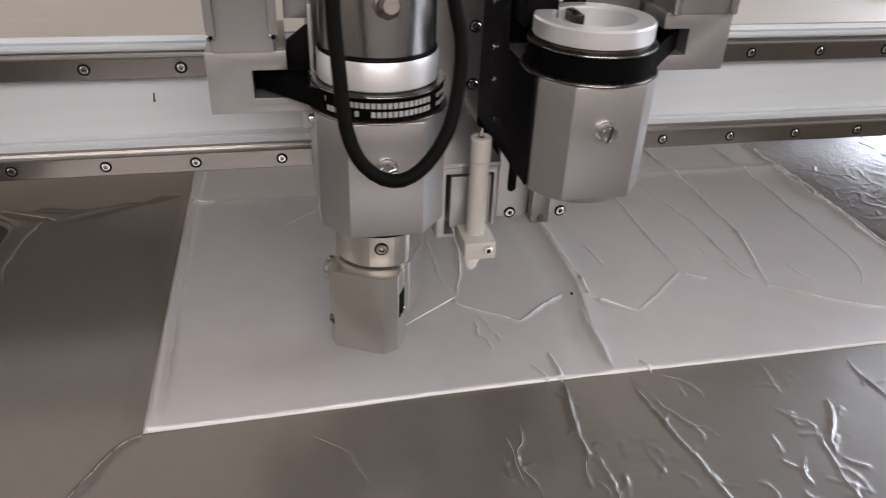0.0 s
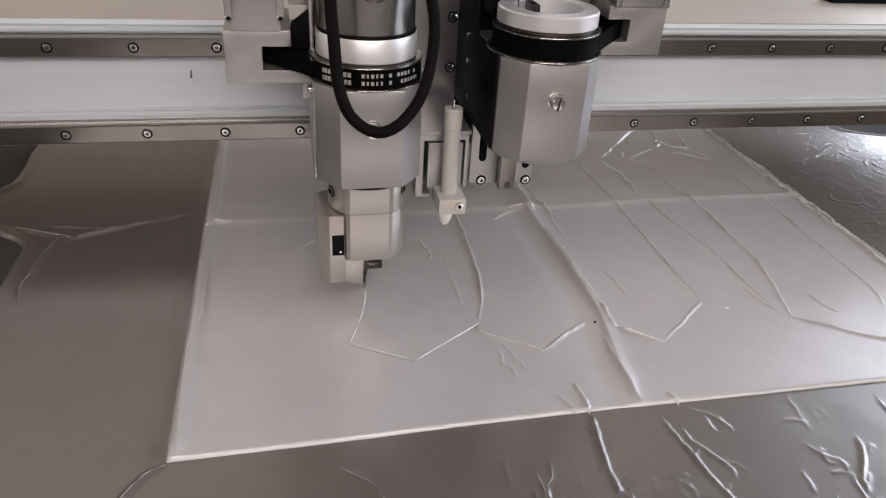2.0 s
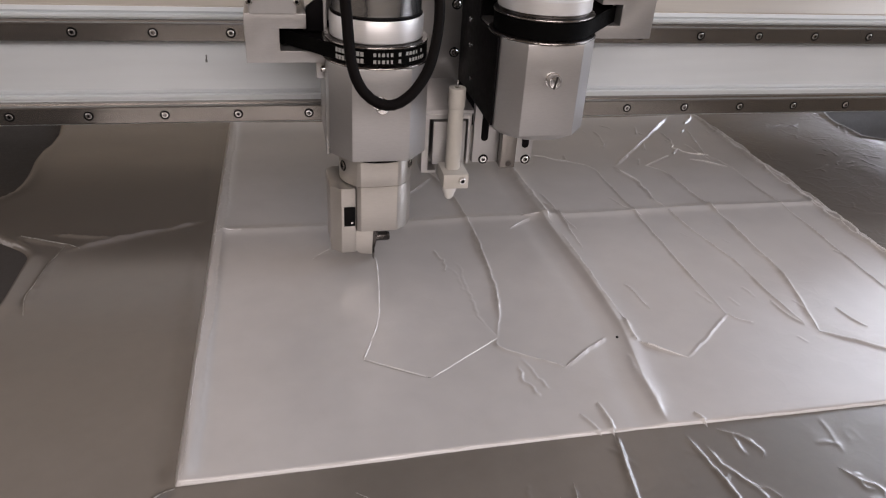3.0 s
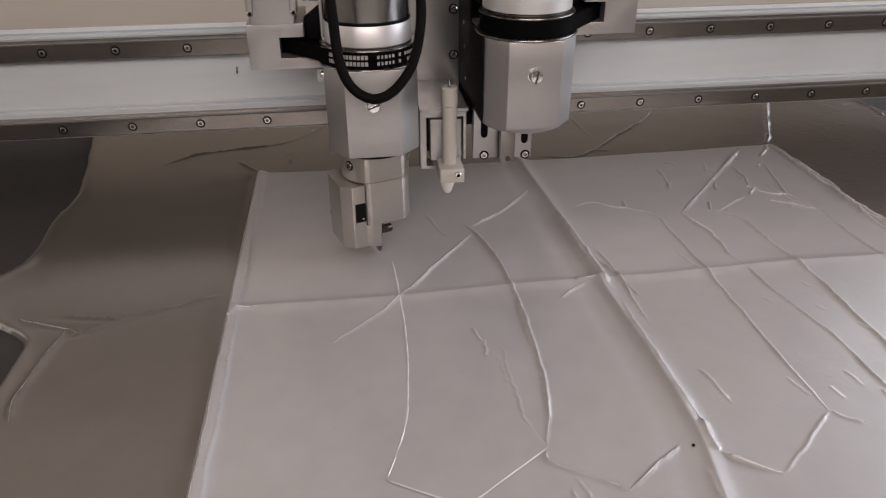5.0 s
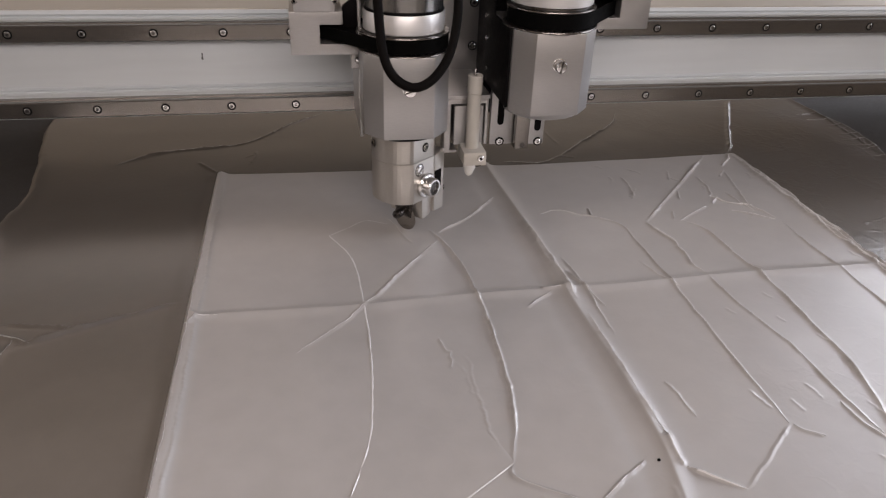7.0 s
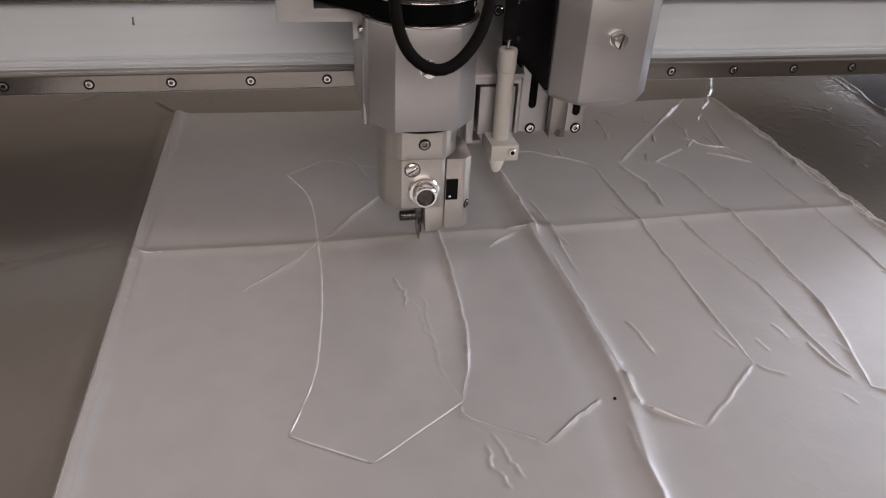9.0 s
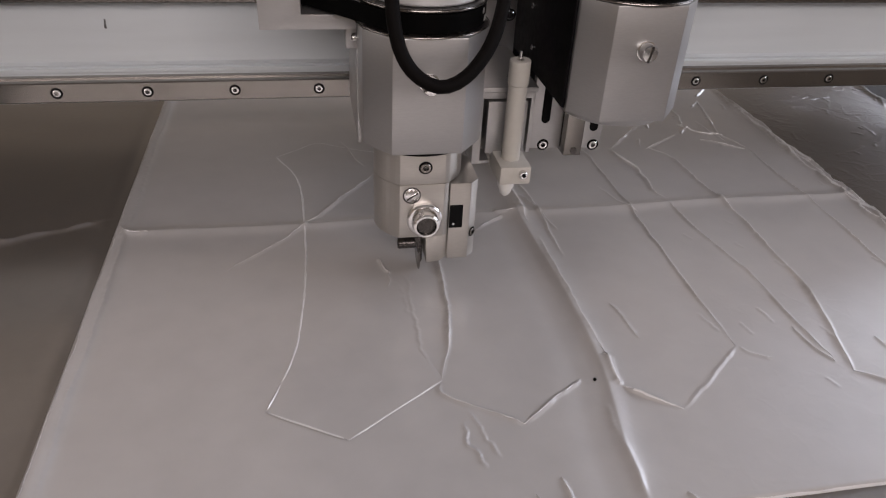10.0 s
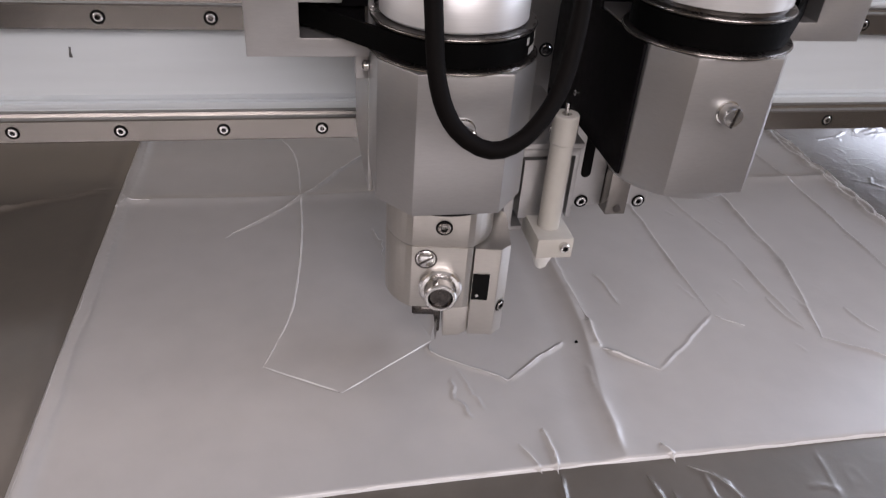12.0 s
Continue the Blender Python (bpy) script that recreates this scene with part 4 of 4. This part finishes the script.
# slotted plates below the idle spindle
for x0, x1, sx, z0 in ((0.2622, 0.2842, 0.2716, 0.0535), (0.2978, 0.3142, 0.3075, 0.0525)):
    pl = part("slotted_plate", box(x0, x1, -0.074, -0.068, z0, 0.125, 0.0006), M_ALU, carriage)
    zs = 0.0725 if x0 < 0.28 else 0.0655
    part("slot", prism([(sx + 0.0030 * math.cos(a), zs + 0.003 + 0.0030 * math.sin(a)) for a in [math.pi + math.pi * k / 8 for k in range(9)]] + [(sx + 0.003, 0.118), (sx - 0.003, 0.118)],
                       0.0739, 0.0746, 0, None, FRONT), M_HOLE, pl, "dark slot")
    part("bolt", SCREW_PLATE, None, pl, "", Matrix.Translation((0.2719 if x0 < 0.28 else 0.3088, -0.074, 0.0563 if x0 < 0.28 else 0.055)) @ FRONT)
mid = part("centre_bar", box(0.2845, 0.2972, -0.083, -0.068, 0.0515, 0.125, 0.0006), M_RAIL, carriage)
part("set_screw", lathe(drum(0.0024, 0, 0.0006, 0.0001), 16, None, Matrix.Translation((0.2915, -0.083, 0.0552)) @ FRONT), M_DARKSTEEL, mid)
part("set_screw", lathe(drum(0.0024, 0, 0.0006, 0.0001), 16, None, Matrix.Translation((0.2915, -0.083, 0.0925)) @ FRONT), M_DARKSTEEL, mid)
# marking pen
holder = part("pen_holder", wall_plate([(0.2120, 0.0630), (0.2235, 0.0630), (0.2235, 0.0655), (0.2172, 0.0655), (0.2172, 0.1065), (0.2470, 0.1065), (0.2470, 0.070), (0.2495, 0.070), (0.2495, 0.1105),
                                        (0.2120, 0.1105)], -0.113, -0.096, 0.0005), M_ALU, carriage, "aluminium pen holder frame")
part("holder_back", box(0.2135, 0.2485, -0.096, -0.034, 0.072, 0.1085, 0.0006), M_BLACK, holder)
part("holder_top", box(0.2120, 0.2510, -0.113, -0.034, 0.1105, 0.1135, 0.0006), M_ALU, holder)
part("slider", box(0.2205, 0.2455, -0.1125, -0.0965, 0.070, 0.1045, 0.0006), M_ALU, holder)
blk = part("pen_clamp", box(0.2252, 0.2444, -0.1365, -0.1080, 0.0600, 0.0715, 0.0007), M_PEN, carriage, "ivory clamp block")
part("clamp_screw", SCREW_SMALL, None, blk, "", Matrix.Translation((0.2392, -0.1365, 0.0672)) @ FRONT)
pen = part("pen_barrel", lathe([(0, 0.0710), (0.0057, 0.0710), (0.0057, 0.1190), (0.0063, 0.1198), (0.0063, 0.1335), (0.0058, 0.1342), (0.0026, 0.1342), (0.0026, 0.1315), (0, 0.1315)], 28, None, at(0.2345, -0.1225)),
           M_PEN, carriage, "ivory nylon pen barrel")
part("pen_pin", lathe(drum(0.0011, 0.131, 0.1395, 0.0002), 12, None, at(0.2345, -0.1225)), M_STEEL, pen)
part("pen_tip", lathe([(0, 0.0468), (0.0018, 0.0472), (0.0034, 0.0490), (0.0042, 0.0520), (0.0052, 0.0540), (0.0054, 0.0602), (0, 0.0602)], 24, None, at(0.2322, -0.1260)), M_WHITE, pen)
part("side_pin", SCREW_TINY, None, carriage, "", Matrix.Translation((0.2310, -0.1145, 0.1220)) @ FRONT)


# ---- knife spindle, which rides up and down ----
spindle = thing("knife_spindle", "silver knife spindle with black drive belt and looped cable", "machine spindle")
part("spindle_housing", prism(housing_outline(LX), 0.0962, 0.1600, 0.0009), M_ALU, spindle, "chamfered satin aluminium spindle block")
part("side_rail", box(0.1408, 0.1432, -0.112, -0.036, 0.080, 0.205, 0.0005), M_ALU, spindle)
part("side_screw", SCREW_TINY, None, spindle, "", Matrix.Translation((0.1408, -0.1135, 0.1450)) @ Matrix.Rotation(radians(-90), 4, "Y") @ Matrix.Scale(1.5, 4))
part("screw_lug", box(0.1350, 0.1415, -0.112, -0.104, 0.138, 0.1495, 0.0008), M_ALU, spindle)
part("front_screw", SLOTTED_FRONT, None, spindle, "polished slotted screw", Matrix.Translation((LX, -0.1646, 0.1365)) @ FRONT @ pose(0, 0, 0, 0, 0, 20))
pulley = part("pulley", lathe([(0, 0.1600), (0.0358, 0.1600), (0.0362, 0.1606), (0.0358, 0.1612), (0.0322, 0.1618), (0.0322, 0.1720), (0.0345, 0.1725), (0.0347, 0.1732), (0.0345, 0.1739), (0.0300, 0.1742), (0, 0.1742)],
                               56, None, at(LX)), M_DARKSTEEL, spindle, "dark steel belt pulley")
part("ring", lathe([(0.0290, 0.1744), (0.0305, 0.1744), (0.0311, 0.1752), (0.0311, 0.1878), (0.0305, 0.1888), (0.0280, 0.1888)], 56, None, at(LX)), M_RING, pulley, "bright machined ring")
for rz, rr in ((0.1605, 0.0363), (0.1732, 0.0348)):
    part("flange_edge", lathe([(rr - 0.0006, rz - 0.0005), (rr, rz - 0.0003), (rr + 0.0001, rz), (rr, rz + 0.0003), (rr - 0.0006, rz + 0.0005)], 56, None, at(LX)), M_RAIL, pulley)
part("gasket", lathe([(0.026, 0.1885), (0.0302, 0.1888), (0.0305, 0.1896), (0.0302, 0.1904), (0.026, 0.1906)], 56, None, at(LX)), M_BLACK, pulley)
cylinder = part("cylinder", lathe([(0, 0.1900), (0.0292, 0.1904), (0.0296, 0.1910), (0.0296, 0.2800), (0, 0.2800)], 64, None, at(LX)), M_SPINDLE, spindle, "turned steel cylinder")
fit = part("air_fitting", lathe([(0, -0.002), (0.0052, -0.002), (0.0052, 0.004), (0.0040, 0.0045), (0.0040, 0.010), (0.0030, 0.0105), (0.0030, 0.014), (0, 0.014)], 8, None,
                                Matrix.Translation((0.1752, AY - 0.0285, 0.2150)) @ FRONT @ pose(0, 0, 0, -12, 0, 0) @ Matrix.Scale(1.25, 4)), M_RAIL, cylinder)
belt = part("drive_belt", belt_loop(LX, AY, 0.0325, 0.098, -0.078, 0.008, 0.1622, 0.1716), M_RUBBER, spindle, "black toothed drive belt with worn white print")
bars = bmesh.new()
rng = random.Random(3)
for row in range(2):
    for k in range(-13, 26):
        a = radians(-152 + 4.6 * k)
        if k in (9, 10, 16, 18) or (k > 10 and rng.random() < 0.15) or (k < 0 and rng.random() < 0.3):
            continue
        w, h = (rng.choice((0.0006, 0.0008, 0.0009)), 0.0011) if k > 10 else (0.0010, 0.0014)
        box(-w, w, -0.00012, 0.00012, -h, h, 0, bars, Matrix.Translation((0.03415 * math.cos(a), 0.03415 * math.sin(a), 0.1647 + 0.0044 * row)) @ Matrix.Rotation(a + math.pi / 2, 4, "Z"))
belt_print = part("belt_print", bars, M_PRINT, belt, "rows of small white printed bars", pose(LX, AY, 0))
bracket = part("motor_bracket", wall_plate([(0.0889, 0.1518), (0.1405, 0.1518), (0.1405, 0.1598), (0.1113, 0.1600), (0.1113, 0.1746), (0.1290, 0.1746), (0.1290, 0.1843), (0.0889, 0.1843)], -0.122, -0.060), M_ALU, spindle,
               "aluminium bracket with a belt opening")
motor = part("motor", box(0.0925, 0.1235, -0.124, -0.066, 0.1843, 0.29, 0.0012), M_ALU, spindle)
for mx in (0.0935, 0.1235):
    part("motor_rod", box(mx - 0.0022, mx + 0.0022, -0.1270, -0.1236, 0.194, 0.288, 0.0006), M_ALU, motor)
    part("motor_screw", SCREW_TINY, None, motor, "", Matrix.Translation((mx, -0.124, 0.1925)) @ FRONT @ Matrix.Scale(1.25, 4))
part("belt_guard", wall_plate([(0.1275, 0.1700), (0.1435, 0.1700), (0.1435, 0.1935), (0.1400, 0.1935), (0.1295, 0.1855)], -0.110, -0.104, 0.0004), M_BLACK, spindle)
part("belt_cover", box(0.1050, 0.1400, -0.104, -0.101, 0.1590, 0.1760, 0.0003), M_BLACK, spindle)
part("slide_plate", box(0.1290, 0.1460, -0.100, -0.036, 0.1950, 0.29, 0.001), M_ALU, spindle)
cable = part("cable", tube([(0.151, -0.172, 0.275), (0.1500, -0.176, 0.222), (0.1512, -0.181, 0.194), (0.1535, -0.187, 0.167), (0.1605, -0.191, 0.1515), (0.1735, -0.193, 0.1440),
                    (0.1870, -0.190, 0.1475), (0.2000, -0.182, 0.1605), (0.2068, -0.174, 0.1785), (0.2090, -0.168, 0.2010), (0.2045, -0.164, 0.226), (0.199, -0.160, 0.275)], 0.0034, 14), M_CABLE, carriage, "thick black looped cable")

# the turning knife tool, in its own space: button to the front, block to the right
tool = part("knife_tool", lathe([(0, 0.0936), (0.0310, 0.0938), (0.0316, 0.0943), (0.0316, 0.0961), (0, 0.0961)], 48), M_BLACK, spindle, "turning knife tool of machined aluminium")
tool.matrix_basis = pose(LX, AY, 0)


def flat_round(r, flat, n=48, x1=None):
    """A round outline with flats at the front and the back."""
    out = []
    for k in range(n):
        a = 2 * math.pi * k / n
        x, y = r * math.cos(a), r * math.sin(a)
        out.append((min(x, x1) if x1 else x, max(-flat, min(flat, y))))
    keep = []
    for p in out:
        if not keep or (Vector(p) - Vector(keep[-1])).length > 1e-5:
            keep.append(p)
    return keep


part("collar", prism(flat_round(0.0262, 0.0222), 0.0719, 0.0935, 0.0003), M_TOOL, tool)
body = part("tool_body", prism(flat_round(0.0262, 0.0226, 48, 0.0165), 0.0362, 0.0718, 0.0005), M_TOOL, tool)
block = part("tool_block", prism([(0.0168, -0.0205), (0.0295, -0.0205), (0.0345, -0.0155), (0.0345, 0.0140), (0.0270, 0.0205), (0.0168, 0.0205)], 0.0180, 0.0705, 0.0006), M_TOOL, tool)
wedge = bmesh.new()
prism([(0.0035, 0.0372), (0.0168, 0.0372), (0.0168, 0.0178), (0.0130, 0.0150), (0.0045, 0.0140)], -0.0180, 0.0180, 0.0004, wedge, FRONT)
part("foot", wedge, M_TOOL, tool)
for s in (-1, 1):
    part("window", box(0.0171, 0.0252, s * 0.0207 - 0.0004, s * 0.0207 + 0.0004, 0.0405, 0.0560, 0.0002), M_HOLE, block, "dark square opening")
    part("window_pin", lathe(drum(0.0009, 0, 0.0008, 0.0002), 12, None, Matrix.Translation((0.0196, s * 0.0211, 0.0435)) @ (FRONT if s < 0 else FRONT.inverted())), M_STEEL, block)
part("block_screw", SLOTTED, None, block, "", Matrix.Translation((0.0289, 0.0155, 0.0630)) @ pose(0, 0, 0, 0, 90, 41))
part("block_screw", SCREW_SUNK, None, block, "", Matrix.Translation((0.03205, -0.01805, 0.0355)) @ pose(0, 0, 0, 0, 0, 45) @ FRONT @ Matrix.Scale(0.8, 4))
part("collar_screw", SCREW_SUNK, None, tool, "", Matrix.Translation((0.0014, -0.0222, 0.0825)) @ FRONT)
part("collar_screw", SCREW_SUNK, None, tool, "", Matrix.Translation((-0.0233, 0.0114, 0.0850)) @ pose(0, 0, 0, 0, 90, 154))
part("collar_screw", SCREW_SUNK, None, tool, "", Matrix.Translation((0.0241, 0.0098, 0.0840)) @ pose(0, 0, 0, 0, 90, 22))
part("body_screw", SLOTTED, None, tool, "", Matrix.Translation((-0.0062, -0.0226, 0.0650)) @ FRONT @ pose(0, 0, 0, 0, 0, 35))
button = part("button", lathe([(0, 0), (0.0092, 0), (0.0092, 0.0022), (0.0084, 0.0030), (0.0070, 0.0032), (0.0068, 0.0085), (0.0062, 0.0092), (0.0052, 0.0092), (0.0050, 0.0078)], 36, None,
                              Matrix.Translation((0.0014, -0.0226, 0.0495)) @ FRONT @ Matrix.Scale(1.14, 4)), M_STEEL, tool, "chrome ring button with a dark centre")
part("button_cap", lathe([(0, 0.0080), (0.0044, 0.0079), (0.0051, 0.0072)], 30, None, Matrix.Translation((0.0014, -0.0226, 0.0495)) @ FRONT @ Matrix.Scale(1.14, 4)), M_DARKSTEEL, button)
SIDE = Matrix.Rotation(radians(-90), 4, "Y")
disc = part("round_blade", lathe([(0, 0.0), (0.0085, 0.0), (0.0118, 0.0006), (0.0085, 0.0012), (0, 0.0012)], 48, None, Matrix.Translation((0.0022, -0.001, 0.0118)) @ SIDE), M_RAIL, tool, "ground round steel blade")
axle = part("blade_axle", lathe([(0, 0), (0.0036, 0), (0.0036, 0.0115), (0.0030, 0.0125), (0.0014, 0.0125), (0.0014, 0.011), (0, 0.011)], 24, None, Matrix.Translation((0.0010, -0.001, 0.0185)) @ SIDE), M_DARKSTEEL, tool)
part("blade_carrier", prism([(-0.0030, 0.0340), (0.0034, 0.0340), (0.0034, 0.0100), (0.0026, 0.0080), (0.0016, 0.0100), (-0.0012, 0.0250)], -0.0085, 0.0085, 0.0004, None, FRONT), M_DARKSTEEL, tool)


# ---- what moves ----
HEAD = (
    (0.0, -0.0000, -0.0000),
    (0.5, -0.0333, 0.0235),
    (1.0, -0.0271, 0.0366),
    (1.5, -0.0180, 0.0667),
    (2.0, -0.0139, 0.0967),
    (2.5, -0.0116, 0.1284),
    (2.7, -0.0113, 0.1388),
    (4.3, -0.0130, 0.2368),
    (4.5, -0.0146, 0.2518),
    (5.0, -0.0213, 0.2796),
    (5.5, -0.0322, 0.3038),
    (6.0, -0.0134, 0.3165),
    (6.5, 0.0031, 0.3324),
    (6.7, 0.0149, 0.3217),
    (7.0, 0.0330, 0.3215),
    (7.4, 0.0520, 0.3100),
    (7.8, 0.0565, 0.2850),
    (8.3, 0.0574, 0.2519),
    (8.5, 0.0578, 0.2394),
    (9.0, 0.0585, 0.2099),
    (9.5, 0.0595, 0.1798),
    (10.0, 0.0595, 0.1501),
    (10.5, 0.0586, 0.1197),
    (11.0, 0.0575, 0.0888),
    (11.5, 0.0571, 0.0590),
    (12.0, 0.0581, 0.0370),
)
LIFT = ((0.0, 0.0012), (0.3, 0.0006), (0.45, 0.0095), (0.6, 0.0085), (0.8, 0.0008), (1.0, 0.0004), (2.5, 0.0), (5.0, 0.0004), (5.3, 0.0045), (5.5, 0.0082), (5.7, 0.004), (5.9, 0.0),
        (6.5, 0.0), (8.3, 0.0), (11.4, 0.0), (11.7, 0.002), (11.9, 0.0085), (12.0, 0.0096))
TURN = ((0.0, 243), (0.4, 241), (0.5, 238), (0.6, 198), (0.7, 176), (0.8, 172), (1.5, 177), (2.5, 181), (4.3, 186), (5.0, 198), (5.3, 208), (5.5, 213), (5.7, 170), (5.9, 125), (6.2, 108), (6.5, 82), (6.7, 62),
        (7.0, 42), (7.4, 15), (7.8, 3), (8.3, 0), (11.5, 0), (11.7, -1), (11.9, -5), (12.0, -9))


def head_at(t):
    ts = [r[0] for r in HEAD]
    return float(np.interp(t, ts, [r[1] for r in HEAD])), float(np.interp(t, ts, [r[2] for r in HEAD]))


def motions():
    walk(gantry, [(t, pose(0, y, 0)) for t, h, y in HEAD])
    walk(carriage, [(t, pose(h, y, 0)) for t, h, y in HEAD])
    times = sorted({r[0] for r in HEAD} | {r[0] for r in LIFT})
    lift = lambda t: float(np.interp(t, [r[0] for r in LIFT], [r[1] for r in LIFT]))
    walk(spindle, [(t, pose(*head_at(t), lift(t))) for t in times])
    walk(tool, [(t, pose(LX, AY, 0, 0, 0, a)) for t, a in TURN])
    walk(belt_print, [(t, pose(LX, AY, 0, 0, 0, a - 178)) for t, a in TURN])
    walk(cable, [(t, pose(x, 0, z)) for t, x, z in ((0.0, 0, 0), (1.5, 0, 0.0008), (2.5, 0, 0.002), (4.5, 0, 0.003), (5.5, 0, 0.008), (6.5, -0.001, 0.0045), (8.3, 0, 0.001), (9.5, 0, 0.0015),
                                                    (11.0, 0.003, 0.002), (12.0, 0.0055, 0.007))])

    def lifted(x, y, z, a, px=0.2325, py=-0.091):
        """The flap, turned by a degrees about the joint px, py, then shifted."""
        return pose(x, y, z) @ pose(px, py, 0) @ pose(0, 0, 0, 0, 0, a) @ pose(-px, -py, 0)
    walk(flap, [(t, lifted(*v)) for t, *v in (
        (0.0, 0, 0, 0, 0), (0.6, 0, 0, 0, 0), (0.85, 0, 0.0002, 0.0004, -1.0), (1.0, 0, 0.0008, 0.0006, -3.4), (1.15, 0, 0.0050, 0.0010, -2.4), (1.3, 0.0005, 0.0080, 0.0010, -0.6),
        (1.5, 0.0008, 0.0078, 0.0010, 0), (1.65, 0.0004, 0.0040, 0.0008, 0), (1.8, 0, 0, 0, 0), (11.35, 0, 0, 0, 0), (11.6, 0, 0.0004, 0.0006, 2.6, 0.190, -0.119), (11.85, 0, 0, 0, 0), (12.0, 0, 0, 0, 0))])
    # each stretch of the cut rises where the knife has passed
    grid = np.arange(0, 12.01, 0.05)
    for ob, (x, y) in cut_edges:
        gaps = [math.hypot(head_at(t)[0] + LX - x, head_at(t)[1] + AY - y) if t < 8.2 else 9 for t in grid]
        t = float(grid[int(np.argmin(gaps))])
        rows = [(0.0, pose(0, 0, -0.0025))] + ([(t, pose(0, 0, -0.0025))] if t > 0.04 else []) + [(t + 0.25, pose(0, 0, 0)), (12.0, pose(0, 0, 0))]
        walk(ob, rows)


motions()
